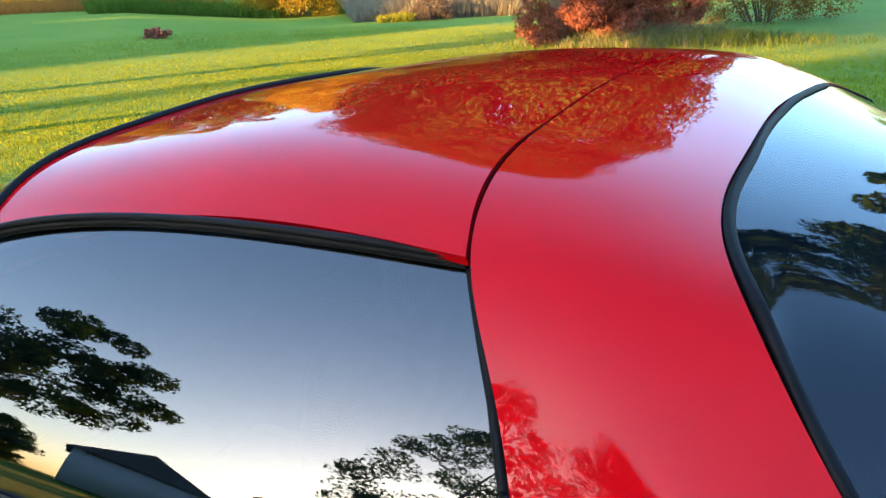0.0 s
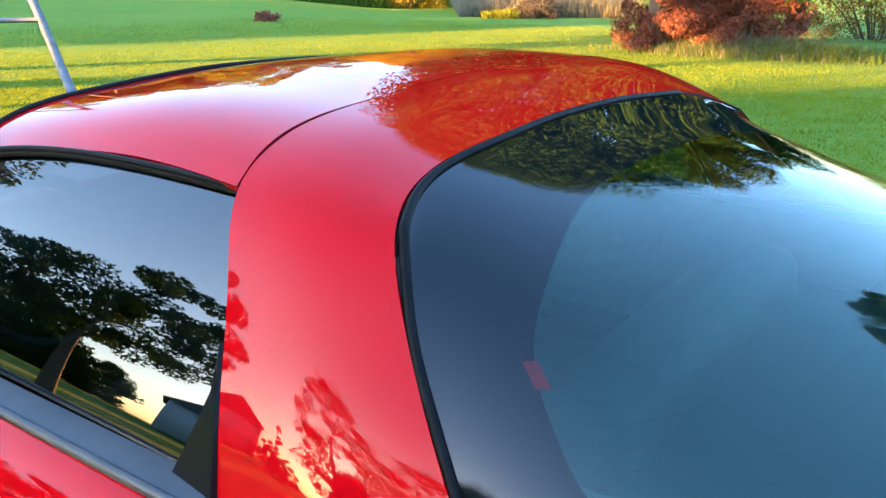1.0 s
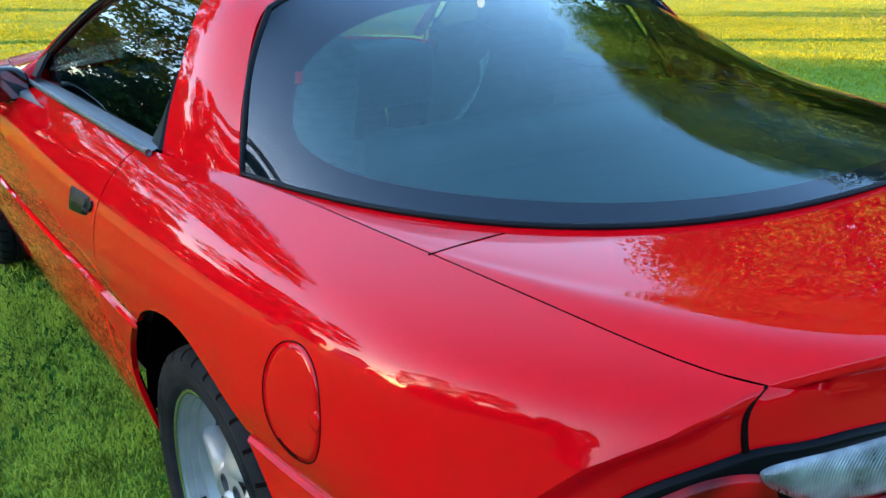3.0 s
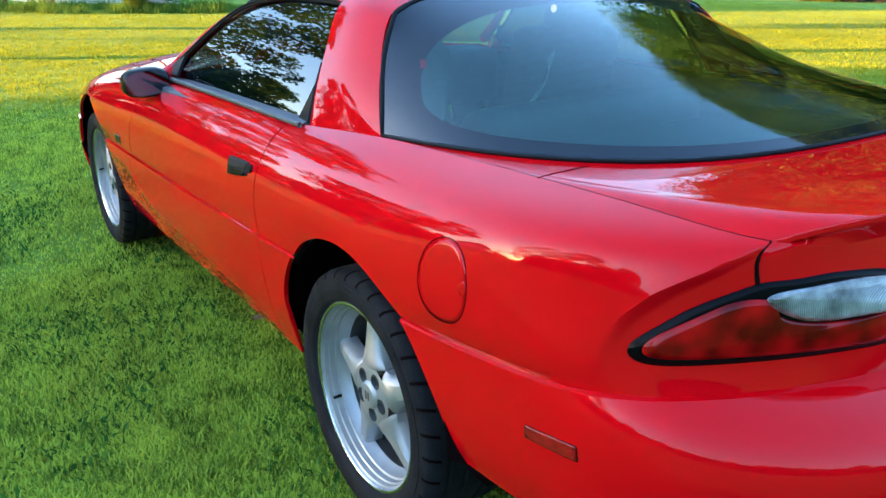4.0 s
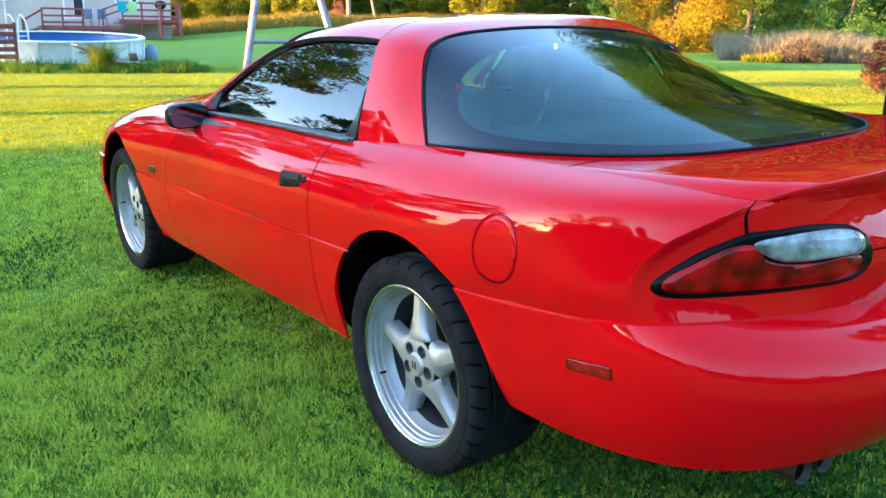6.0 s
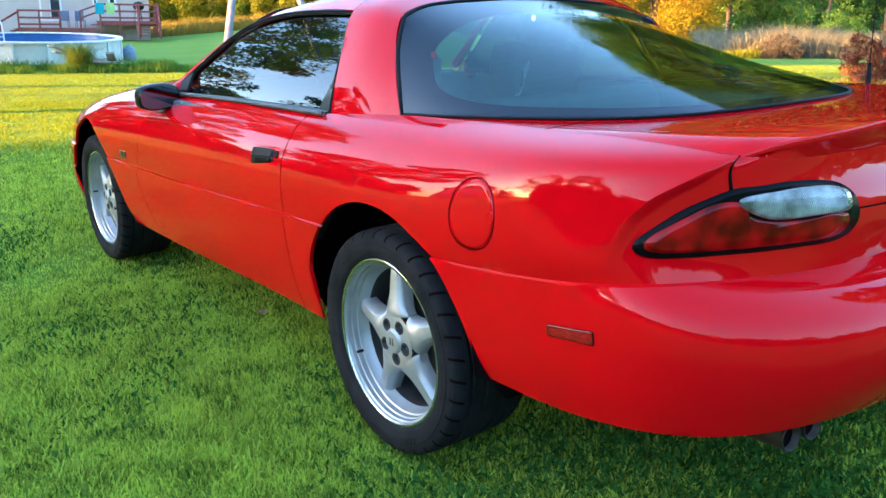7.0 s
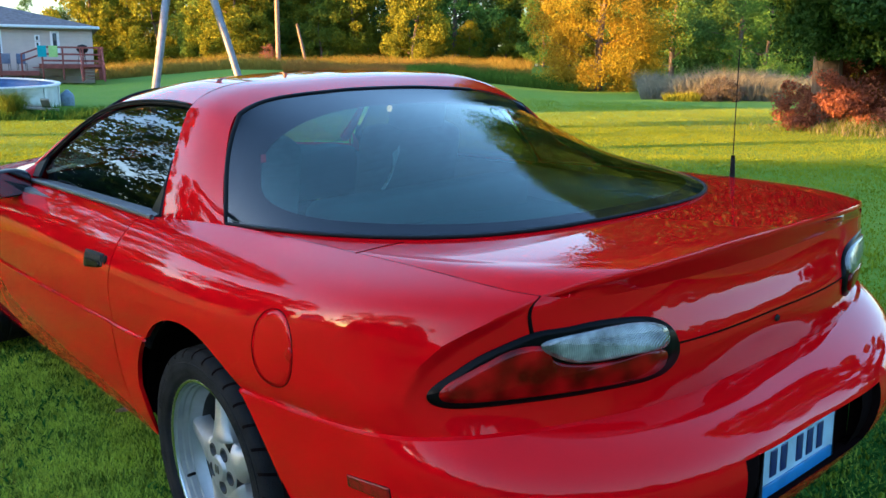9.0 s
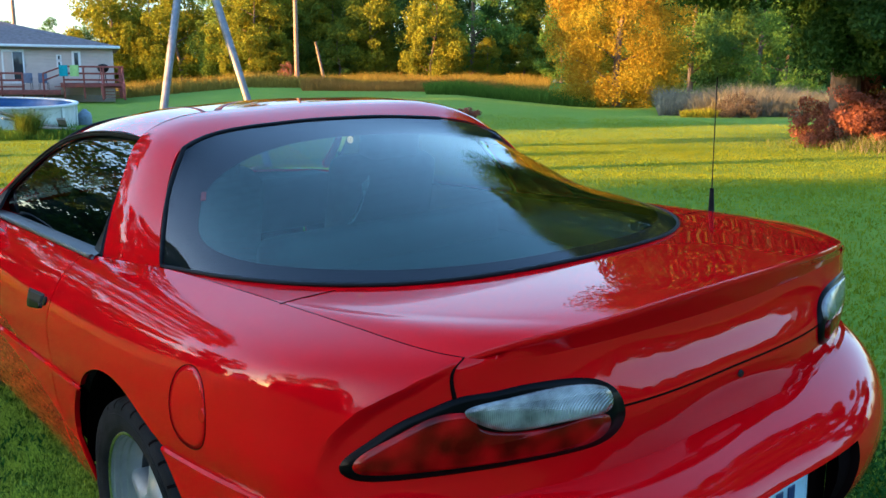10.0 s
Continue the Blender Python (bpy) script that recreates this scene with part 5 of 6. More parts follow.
for i, (leaf, hh, sp, lab) in enumerate(((leaf_green, 14, 5.0, "green broadleaf tree at the field's edge"), (leaf_olive, 12, 4.6, "yellow-green tree at the field's edge"),
                                         (leaf_wood, 15, 5.2, "dark green tree at the field's edge"), (leaf_yellow, 10, 4.0, "yellow autumn tree at the field's edge"),
                                         (leaf_olive, 9, 4.2, "olive green tree at the field's edge"))):
    kinds.append(make_tree("tree", 20 + i, hh, sp, .8, 90, 18000, .155, leaf, .22, lab, 8, .24))


def plant(kind, x, y, scale, turn, group):
    z = gz(x, y)
    m = Matrix.LocRotScale((x, y, z), Euler((0, 0, turn)), (scale, scale, scale))
    if kind.get("placed"):
        t = copy_thing(kind, pose(x, y, z, 0, 0, math.degrees(turn)))
        t.scale = (scale, scale, scale * (0.9 + .2 * ((x * 7.3) % 1)))
    else:
        t = kind
        t.matrix_basis = m
        t["placed"] = 1
    return tagged(t, group=group)


rt = random.Random(5)
EYE = (-1.5, -1.9)
for i in range(46):
    az = radians(26 + i * 1.28)
    d = 92 + 14 * rt.random() + (26 if 66 < math.degrees(az) < 80 else 0)
    k = kinds[rt.choice([0, 1, 2, 2, 4, 1, 0] if i % 5 else [3, 1, 4])]
    low = .62 if 64.5 < math.degrees(az) < 85 else 1.0
    plant(k, EYE[0] + d * math.cos(az), EYE[1] + d * math.sin(az), low * rt.uniform(.85, 1.3), rt.uniform(0, 6.3), "trees along the field")
for i in range(26):   # second row and undergrowth height
    az = radians(24 + i * 2.4)
    d = 84 + 8 * rt.random() + (26 if 66 < math.degrees(az) < 80 else 0)
    plant(kinds[rt.choice([1, 3, 4, 0])], EYE[0] + d * math.cos(az), EYE[1] + d * math.sin(az), rt.uniform(.35, .6), rt.uniform(0, 6.3), "trees along the field")
for az, d, sc in ((71.5, 104, 1.15), (69.5, 108, 1.25), (67.5, 100, 1.0), (63.2, 86, .95), (62.0, 90, 1.05), (55.4, 88, .85), (51.6, 84, .8), (58.6, 90, .7)):   # sunlit yellow trees among them
    plant(kinds[3], EYE[0] + d * math.cos(radians(az)), EYE[1] + d * math.sin(radians(az)), sc, az, "trees along the field")
for i in range(40):   # the woods go on round the rest of the horizon
    az = radians(92 + i * 7.0)
    d = 118 + 22 * rt.random()
    if 135 < math.degrees(az) < 180:
        continue
    plant(kinds[rt.choice([0, 2, 4])], d * math.cos(az), d * math.sin(az), rt.uniform(.6, .9), rt.uniform(0, 6.3), "trees round the horizon")

# yellow-orange tree standing before the woods
leaf_gold = leaf_material("golden_leaves", (.19, .082, .012), (.29, .25, .020), .35, .20)
gold = make_tree("autumn_tree", 31, 12.5, 4.2, .4, 280, 150000, .068, leaf_gold, .22, "rounded golden and orange autumn tree", 10, .23)
gold.location = (43.0, 35.0, gz(43, 35))
for x_, y_, k_, sc_ in ((58, 40, 2, .9), (62, 36.5, 0, .8), (56, 33, 2, .75), (63, 31, 2, .85), (52, 28.5, 0, .55), (57, 47, 2, .85)):   # dark trees close behind it
    plant(kinds[k_], x_, y_, sc_, x_ * .7, "trees along the field")

# trees behind the camera, which throw the long evening shade and show in the paint and glass
west = make_tree("shade_tree", 41, 11.0, 4.4, 3.7, 112, 36000, .095, leaf_dark, .26, "spreading dark shade tree on the lawn", 12, .16)
west.location = (-2.9, 18.7, gz(-2.9, 18.7))
west_d = make_tree("shade_tree", 48, 8.2, 3.0, 4.2, 80, 22000, .085, leaf_dark, .18, "smaller spreading shade tree on the lawn", 11, .17)
west_d.location = (-10.7, 15.3, gz(-10.7, 15.3))
west_b = make_tree("shade_tree", 42, 19.5, 4.8, 3.1, 115, 22000, .13, leaf_dark, .25, "dense shade tree near the farmhouse", 9, .2)
west_b.location = (-29.0, 14.5, gz(-29.0, 14.5))
west_c = make_tree("shade_tree", 47, 14.0, 6.4, 1.0, 190, 60000, .11, leaf_dark, .34, "broad dense shade tree by itself on the lawn", 13, .19)
west_c.location = (-22.0, 2.6, gz(-22.0, 2.6))
east = make_tree("yard_tree", 45, 15.0, 3.6, 3.0, 150, 60000, .10, leaf_dark, .28, "tall green tree on the lawn behind the car", 12, .17)
east.location = (13.5, -4.6, gz(13.5, -4.6))
SQ, SP = Vector((math.cos(SUN_AZ), math.sin(SUN_AZ), 0)), Vector((-math.sin(SUN_AZ + math.pi), math.cos(SUN_AZ + math.pi), 0))
screen_tree = make_tree("boundary_tree", 43, 12, 5.0, .3, 120, 16000, .26, leaf_dark, .3, "tall dense tree added out of view round the lawn", 9, .24)
# sun blockers added out of view: they shade the car, far lawn and house
spots = [(-56, p) for p in (-46, -40, -34, -28, -22, -16, -10.5, -5, 0.5, 4.0)] + [(-50, p) for p in (-37, -31, -25, -19, -13, -8, -2.5, 2.5)]
spots += [(-62, p) for p in (47, 53, 60, 67)] + [(-68, p) for p in (44, 50, 56)]
for i, (q, p) in enumerate(spots):
    c = SQ * -q + SP * p
    plant(screen_tree, c.x, c.y, rt.uniform(.72, .85), rt.uniform(0, 6.3), "trees on the western boundary")
for i in range(34):   # woods added out of view south of the car, to close the horizon
    az = radians(186 + i * 4.7)
    d = 66 + 8 * rt.random()
    plant(screen_tree, d * math.cos(az), d * math.sin(az), rt.uniform(.8, 1.05), rt.uniform(0, 6.3), "trees south of the lawn")
for az_, d_, sc_ in ((157, 44, .85), (164, 42, .8), (171, 44, .85), (190, 42, .9), (199, 44, 1.0)):   # nearer trees among them
    plant(screen_tree, d_ * math.cos(radians(az_)), d_ * math.sin(radians(az_)), sc_, az_ * .31, "trees on the western boundary")
for az_, d_, sc_ in ((97, 45, .72), (101.5, 47, .76), (106, 45, .76), (110.5, 47, .74)):   # row north of the lawn
    plant(screen_tree, d_ * math.cos(radians(az_)), d_ * math.sin(radians(az_)), sc_, az_ * .57, "trees north of the lawn")
orchard = make_tree("orchard_tree", 46, 4.4, 2.3, .3, 46, 7000, .12, leaf_dark, .14, "low round tree near the farmhouse", 7, .26)
for i, (az_, d_) in enumerate(((141, 50), (144.5, 53), (163, 52), (166, 50))):
    plant(orchard, d_ * math.cos(radians(az_)), d_ * math.sin(radians(az_)), (1.0, .9, .85, .95)[i], i * 1.3, "low trees near the farmhouse")
for i in range(38):   # undergrowth between the southern trees
    az = radians(184 + i * 4.2)
    d = 60 + 4 * rt.random()
    plant(orchard, d * math.cos(az), d * math.sin(az), rt.uniform(.9, 1.3), rt.uniform(0, 6.3), "low trees south of the lawn")
# two more added blockers, out of view, shading the house
for i, (q, p) in enumerate(((64, 50), (66, 55.5))):
    c = SQ * q + SP * p
    plant(screen_tree, c.x, c.y, 1.15, i * 1.7, "trees on the western boundary")
# added blocker, out of view: throws the narrow shade stripe across the lit lawn
slim = make_tree("slim_tree", 44, 9, .55, .4, 40, 4000, .2, leaf_dark, .16, "slim tree added out of view to throw a thin shade stripe", 6, .4)
c = SQ * 44 + SP * 13.8
slim.location = (c.x, c.y, gz(c.x, c.y))

# ---------------- bushes, meadow, weeds ----------------


def make_bush(name, seed, radius, height, clumps, count, size, leaf, label, twigs=14):
    rg = np.random.default_rng(seed)
    root = new(name)
    tagged(root, label, "bush")
    for i in range(twigs):
        a, r = rg.uniform(0, 2 * math.pi), radius * rg.uniform(.2, .95)
        part("stem", mesh_of("stem", *tube(curve3([(r * .25 * math.cos(a), r * .25 * math.sin(a), -.05), (r * .6 * math.cos(a), r * .6 * math.sin(a), height * .45), (r * math.cos(a), r * math.sin(a), height * rg.uniform(.6, 1.05))], 6), np.linspace(.03, .006, 6), 5)), bark, root)
    a, r = rg.uniform(0, 2 * math.pi, clumps), radius * np.sqrt(rg.uniform(0, 1, clumps))
    z = height * rg.uniform(.08, .95, clumps) * np.sqrt(np.clip(1 - (r / radius) ** 2 * .8, .1, 1))
    C = np.stack([r * np.cos(a), r * np.sin(a), z], 1)
    V, F = leaves(rg, C, np.full(clumps, radius * .2) * rg.uniform(.5, 1.3, clumps), count, size)
    part("foliage", tri_mesh("foliage", V, F), leaf, root)
    return root


leaf_red = leaf_material("red_brown_leaves", (.16, .064, .048), (.36, .150, .105))
leaf_straw = leaf_material("straw", (.11, .115, .085), (.24, .235, .18), .2)
leaf_grey = leaf_material("grey_twigs", (.05, .046, .040), (.12, .105, .09), .15)
for x, y, r, h, n, leaf, lab, sd in ((19.0, 7.9, 1.3, 1.9, 5200, leaf_red, "red-brown autumn bush under the maple", 51), (19.6, 6.4, 1.4, 1.7, 5000, leaf_red, "rust-coloured bush round the maple's foot", 52),
                                     (20.4, 7.4, 1.2, 1.9, 3500, leaf_orange, "orange bush round the maple's foot", 53), (34.0, 20.4, .95, 1.1, 2200, leaf_grey, "bare grey bush in the mown field", 54),
                                     (34.4, 62.7, .75, 2.0, 900, leaf_red, "rust-red shrub at the field's edge", 55), (31.5, 10.5, 2.2, 2.6, 3000, leaf_yellow, "yellow shrub behind the maple", 56),
                                     (36.5, 13.5, 2.8, 2.6, 3000, leaf_yellow, "yellow shrub behind the maple", 57), (27.5, 5.0, 2.4, 2.2, 3000, leaf_orange, "orange shrub behind the maple", 58)):
    b = make_bush("bush", sd, r, h, 90, int(n * 4), .035 if r < 1.2 else .042, leaf, lab)
    b.location = (x, y, gz(x, y))


def meadow(name, seed, az0, az1, d0, d1, n, h0, h1, width, mat, label):
    """A belt of tall grass seen from the lawn, between two bearings and two distances."""
    rg = np.random.default_rng(seed)
    a = np.radians(rg.uniform(az0, az1, n))
    d = rg.uniform(d0, d1, n)
    x, y = EYE[0] + d * np.cos(a), EYE[1] + d * np.sin(a)
    h = rg.uniform(h0, h1, n) * (.6 + .6 * clumpy(x * .12, y * .12))
    v, f = blades(rg, x, y, h, width, .75)
    ob = new(name, tri_mesh(name, v, f))
    ob.data.materials.append(mat)
    return tagged(ob, label, "meadow", kind="stuff")


gold_grass = leaf_material("golden_grass", (.13, .11, .024), (.28, .21, .04), .3)
rust_grass = leaf_material("rust_grass", (.15, .09, .025), (.28, .16, .04), .3)
weed_green = leaf_material("weed_green", (.04, .10, .015), (.11, .20, .03), .3)
meadow("tall_grass", 61, 44, 84, 66, 84, 42000, .4, 1.2, .035, gold_grass, "belt of tall golden grass before the woods")
meadow("tall_grass", 62, 47, 60, 60, 68, 14000, .3, .9, .03, rust_grass, "rust-coloured meadow grass before the woods")
meadow("tall_grass", 63, 41, 52, 55, 62, 14000, .3, 1.0, .03, weed_green, "green rank weeds at the field's edge")
meadow("tall_grass", 64, 26, 37, 43, 54, 30000, .4, 1.6, .022, leaf_straw, "pale tall dry grass at the field's edge")
meadow("tall_grass", 65, 33.4, 35.6, 41, 43.5, 1300, .15, .6, .03, leaf_yellow, "yellow flowering weeds before the dry grass")
rg = np.random.default_rng(66)
for nm_, mat_, n_, cx_, cy_, sx_, sy_, hh_, lab_ in (("tall_weeds", leaf_straw, 3800, 18.9, 6.0, .75, 1.3, .62, "dry grey weeds round the maple's foot"), ("tall_weeds", leaf_olive, 4200, 18.5, 5.4, .7, 1.7, .5, "ragged green weeds round the maple's foot")):
    x, y = rg.normal(cx_, sx_, n_), rg.normal(cy_, sy_, n_)
    fall_ = np.exp(-((x - cx_) ** 2 / sx_ ** 2 + (y - cy_) ** 2 / sy_ ** 2) / 5)
    v, f = blades(rg, x, y, hh_ * rg.uniform(.25, 1.0, n_) * fall_ + .05, .012, .9)
    ob = new(nm_, tri_mesh(nm_, v, f))
    ob.data.materials.append(mat_)
    tagged(ob, lab_, "weeds", kind="stuff")
rg = np.random.default_rng(67)     # ragged clumps of weeds in front of the pool
a, d = np.radians(rg.uniform(70.5, 87, 90)), rg.uniform(24.2, 26.6, 90)
big = rg.uniform(.25, 1, 90) ** 2
k = rg.integers(0, 90, 11000)
x, y = EYE[0] + (d * np.cos(a))[k] + rg.normal(0, .16, len(k)), EYE[1] + (d * np.sin(a))[k] + rg.normal(0, .16, len(k))
ob = new("tall_grass", tri_mesh("tall_grass", *blades(rg, x, y, .05 + .45 * big[k] * rg.uniform(.2, 1, len(k)), .014, .8)))
ob.data.materials.append(weed_green)
tagged(ob, "ragged unmown weeds along the pool's foot", "weeds", kind="stuff")
meadow("tall_grass", 68, 75.9, 76.8, 24.6, 25.4, 1500, .35, 1.05, .012, leaf_olive, "clump of tall weeds before the pool")

# low mound of leaves in the field
mound = make_bush("leaf_pile", 59, .55, .35, 24, 900, .06, leaf_red, "small heap of red-brown leaves on the lawn", 5)
mound.location = (20.5, 23.7, gz(20.5, 23.7))

# ---------------- swing stand, poles ----------------
galv = material("galvanised_steel", (.20, .22, .26), rough=.5, metal=.4, vary=.2, scale=12)
wood_pole = material("weathered_pole", (.21, .155, .125), rough=.9, vary=.3, scale=8, bump=.5, bump_scale=40)
swing = new("swing_stand")
tagged(swing, "grey steel A-shaped swing stand on the lawn", "swing stand")
APEX = (4.21, 11.25, 3.95)
for nm, ft in (("leg", (4.73, 9.83)), ("leg", (3.13, 10.40))):
    f0 = (ft[0], ft[1], gz(*ft) - .05)
    part(nm, mesh_of(nm, *tube(np.linspace(f0, APEX, 6), .058, 12)), galv, swing)
fa, fb = np.array([4.73, 9.83, 0.05]), np.array([3.13, 10.40, .05])
part("cross_bar", mesh_of("cross_bar", *tube(np.linspace(fa + (np.array(APEX) - fa) * .25, fb + (np.array(APEX) - fb) * .25, 4), .03, 10)), galv, swing)
part("top_cap", box_bm((.16, .16, .10), APEX, .02), galv, swing)


def pole(name, x, y, h, r, label):
    z = gz(x, y)
    ob = new(name, mesh_of(name, *tube(np.linspace((x, y, z - .3), (x, y, z + h), 8), np.linspace(r, r * .75, 8), 12)))
    ob.data.materials.append(wood_pole)
    return tagged(ob, label, "pole")


pole("utility_pole", 35.6, 63.15, 12, .20, "weathered wooden utility pole at the field's edge")
pole("utility_pole", 17.0, 76.0, 13, .17, "wooden utility pole behind the house")
stub = pole("leaning_post", 0, 0, 3.6, .13, "short leaning wooden post at the field's edge")
stub.location = (37.1, 61.1, gz(37.1, 61.1) - gz(0, 0))
stub.rotation_euler = (0, radians(-14), 0)

# ---------------- above-ground pool ----------------
pool_wall = material("pool_wall", (.55, .57, .56), rough=.5, vary=.12, scale=3, bump=.1, bump_scale=20)
pool_rim = material("pool_rim", (.62, .63, .62), rough=.45, vary=.1, scale=8)
pool_liner = material("pool_liner", (.03, .12, .36), rough=.4, vary=.15, scale=4)
water = material("pool_water", (.02, .10, .22), rough=.03, coat=.5)
PX, PY, PR, PH = 4.88, 28.96, 2.6, 0.92
pz = gz(PX, PY)
pool = new("swimming_pool")
tagged(pool, "round above-ground swimming pool with pale walls", "pool")
pz -= .18
pool.location, pool.rotation_euler = (PX, PY, pz), (radians(2.9), 0, radians(-12))


def drum(profile, m=72):
    a = np.linspace(0, 2 * math.pi, m + 1)
    return grids(np.stack([np.stack([r * np.cos(a), r * np.sin(a), np.full(m + 1, z)], 1) for r, z in profile][::-1]))


part("wall", mesh_of("wall", *drum([(PR, -.1), (PR, PH)])), pool_wall, pool)
part("liner", mesh_of("liner", *drum([(PR - .05, PH - .02), (PR - .06, .2)])), pool_liner, pool)
part("rim", mesh_of("rim", *drum([(PR + .05, PH - .04), (PR + .06, PH), (PR + .04, PH + .03), (PR - .10, PH + .03), (PR - .11, PH - .01)])), pool_rim, pool)
part("water", mesh_of("water", *drum([(PR - .06, PH - .16), (.01, PH - .16)])), water, pool, "still blue pool water")
for i in range(16):
    a = 2 * math.pi * (i + .3) / 16
    up_ = part("upright", box_bm((.05, .12, PH + .06), (0, 0, PH / 2 - .03), .012), pool_rim, pool)
    up_.location, up_.rotation_euler = ((PR + .02) * math.cos(a), (PR + .02) * math.sin(a), 0), (0, 0, a)
ladder = new("pool_ladder")
tagged(ladder, "white pool ladder leaning over the pool's rim", "ladder")
white_plastic = material("white_plastic", (.75, .76, .77), rough=.4, vary=.06, scale=10)
for sx in (-.25, .25):
    part("rail", mesh_of("rail", *tube(curve3([(sx, -.55, 0), (sx, -.25, .9), (sx, -.05, 1.75), (sx, .12, 1.85), (sx, .25, 1.6), (sx, .30, .9)], 24), .025, 8)), white_plastic, ladder)
for k in range(4):
    part("tread", box_bm((.5, .10, .03), (0, -.47 + k * .11, .28 + k * .28), .008), white_plastic, ladder)
la = radians(232)
ladder.location, ladder.rotation_euler = (PX + (PR + .05) * math.cos(la), PY + (PR + .05) * math.sin(la), pz), (0, 0, la - radians(270) + radians(65))
ladder.scale = (.8, .8, .85)
filt_mat = material("filter_plastic", (.16, .22, .30), rough=.5, vary=.2, scale=9)
filt = new("pool_filter", mesh_of("pool_filter", *drum([(.30, 0), (.32, .05), (.32, .42), (.26, .58), (.14, .66), (.10, .74), (.02, .75)])))
filt.data.materials.append(filt_mat)
filt.location, filt.scale = (7.57, 28.14, gz(7.57, 28.14)), (.7, .7, .7)
tagged(filt, "blue-grey pool filter tank beside the pool", "filter")
old_wood = material("bleached_wood", (.36, .32, .27), rough=.9, vary=.25, scale=7, bump=.4, bump_scale=40)
for i, (dx, dy, dz, ln, rz, ry) in enumerate(((0, 0, .25, 1.6, 12, 10), (.25, -.3, .12, 1.3, -18, 4), (-.3, .1, .40, 1.1, 32, 16), (.55, -.15, .20, .9, 70, 20))):
    bd = new("board", from_bm("board", box_bm((ln, .22, .06), (0, 0, 0), .012)))
    bd.data.materials.append(old_wood)
    bd.location, bd.rotation_euler = (4.75 + dx * 1.3, 23.3 + dy, gz(4.75, 23.3) + dz + .1), (0, radians(ry), radians(rz))
    tagged(bd, "bleached loose board lying in the weeds", "board", group="boards by the pool")

# slatted wooden gate beside the pool's ladder
gate_red = material("red_gate_paint", (.24, .055, .045), rough=.75, vary=.25, scale=6, bump=.2, bump_scale=40)
gate = new("slatted_gate")
tagged(gate, "red-painted slatted wooden gate beside the pool", "gate")
gate.location, gate.rotation_euler = (2.45, 26.4, gz(2.45, 26.4)), (0, 0, radians(-9))
for xx in (-.62, .62):
    part("post", box_bm((.09, .09, 1.22), (xx, 0, .59), .008), gate_red, gate)
for k_ in range(5):
    part("slat", box_bm((1.24, .035, .135), (0, -.06, .22 + k_ * .215), .006), gate_red, gate)

# ---------------- house with its deck ----------------
siding = material("pale_siding", (.53, .44, .39), rough=.7, vary=.06, scale=2)
shingle = material("grey_shingles", (.10, .10, .115), rough=.9, vary=.3, scale=5, bump=.5, bump_scale=20)
white_trim = material("white_trim", (.74, .74, .74), rough=.5, vary=.05, scale=6)
dark_glass = material("dark_glass", (.03, .035, .045), rough=.08, coat=.5)
deck_red = material("red_deck_paint", (.22, .055, .045), rough=.75, vary=.25, scale=6, bump=.2, bump_scale=40)
HZ = gz(17.6, 54.8) + .24
HOUSE = Matrix.Translation((17.6, 54.8, HZ)) @ Matrix.Rotation(radians(163), 4, "Z")   # x runs along the wall from its near corner, y towards the lawn
DECK = Matrix.Translation((17.6, 54.8, HZ)) @ Matrix.Rotation(radians(165), 4, "Z")
house = new("house")
house.matrix_world = HOUSE
tagged(house, "single-storey house with pale siding and grey roof", "house")
FL, EAVE = .92, 3.2
part("wall", box_bm((20, 7.6, EAVE + .6), (10, -3.8, EAVE / 2 - .3)), siding, house)
for i in range(15):
    part("clapboard", box_bm((20.02, .016, .19), (10, .010, .26 + i * .2), .003), siding, house)
rz_ = EAVE + 1.7
rv_ = [(-.4, .45, EAVE), (20.4, .45, EAVE), (20.4, -8.05, EAVE), (-.4, -8.05, EAVE), (7.0, -3.8, rz_), (14.0, -3.8, rz_), (-.4, .45, EAVE - .14), (20.4, .45, EAVE - .14), (20.4, -8.05, EAVE - .14), (-.4, -8.05, EAVE - .14)]
part("roof", mesh_of("roof", rv_, [(1, 0, 4, 5), (2, 1, 5), (3, 2, 5, 4), (0, 3, 4), (0, 1, 7, 6), (1, 2, 8, 7), (2, 3, 9, 8), (3, 0, 6, 9), (6, 7, 8, 9)], False), shingle, house)
part("fascia", box_bm((20.9, .04, .17), (10, .48, EAVE - .06)), white_trim, house)
for nm, x0, w0, z0, h0, door_ in (("sliding_door", 5.15, 1.15, FL, 1.95, True), ("window", 1.95, .42, FL + .72, 1.2, False), ("vent", 3.05, .20, FL + 1.42, .26, False), ("vent", 3.05, .20, FL + 1.02, .26, False)):
    d_ = part(nm, box_bm((w0 + .10, .06, h0 + .10), (x0 + w0 / 2, .035, z0 + h0 / 2), .01), white_trim, house)
    part("pane", box_bm((w0 * (.45 if door_ else .55), .03, h0 * .9), (x0 + w0 * (.27 if door_ else .5), .07, z0 + h0 * .5), .005), dark_glass, d_)
    if nm == "sliding_door":
        part("pane", box_bm((w0 * .42, .03, h0 * .9), (x0 + w0 * .74, .06, z0 + h0 * .5), .005), siding, d_)
part("downspout", mesh_of("downspout", *tube(np.array([(9.6, .40, EAVE - .1), (9.6, .12, EAVE - .35), (9.6, .10, .1)]), .05, 8)), white_trim, house)
deck = new("deck")
deck.matrix_world = DECK
tagged(deck, "raised red-painted wooden deck behind the house", "deck")
LOW_BY = .42        # the far part of the deck lies two steps lower
part("frame", box_bm((3.5, .05, .24), (1.45, 3.2, FL - .16), .01), deck_red, deck)
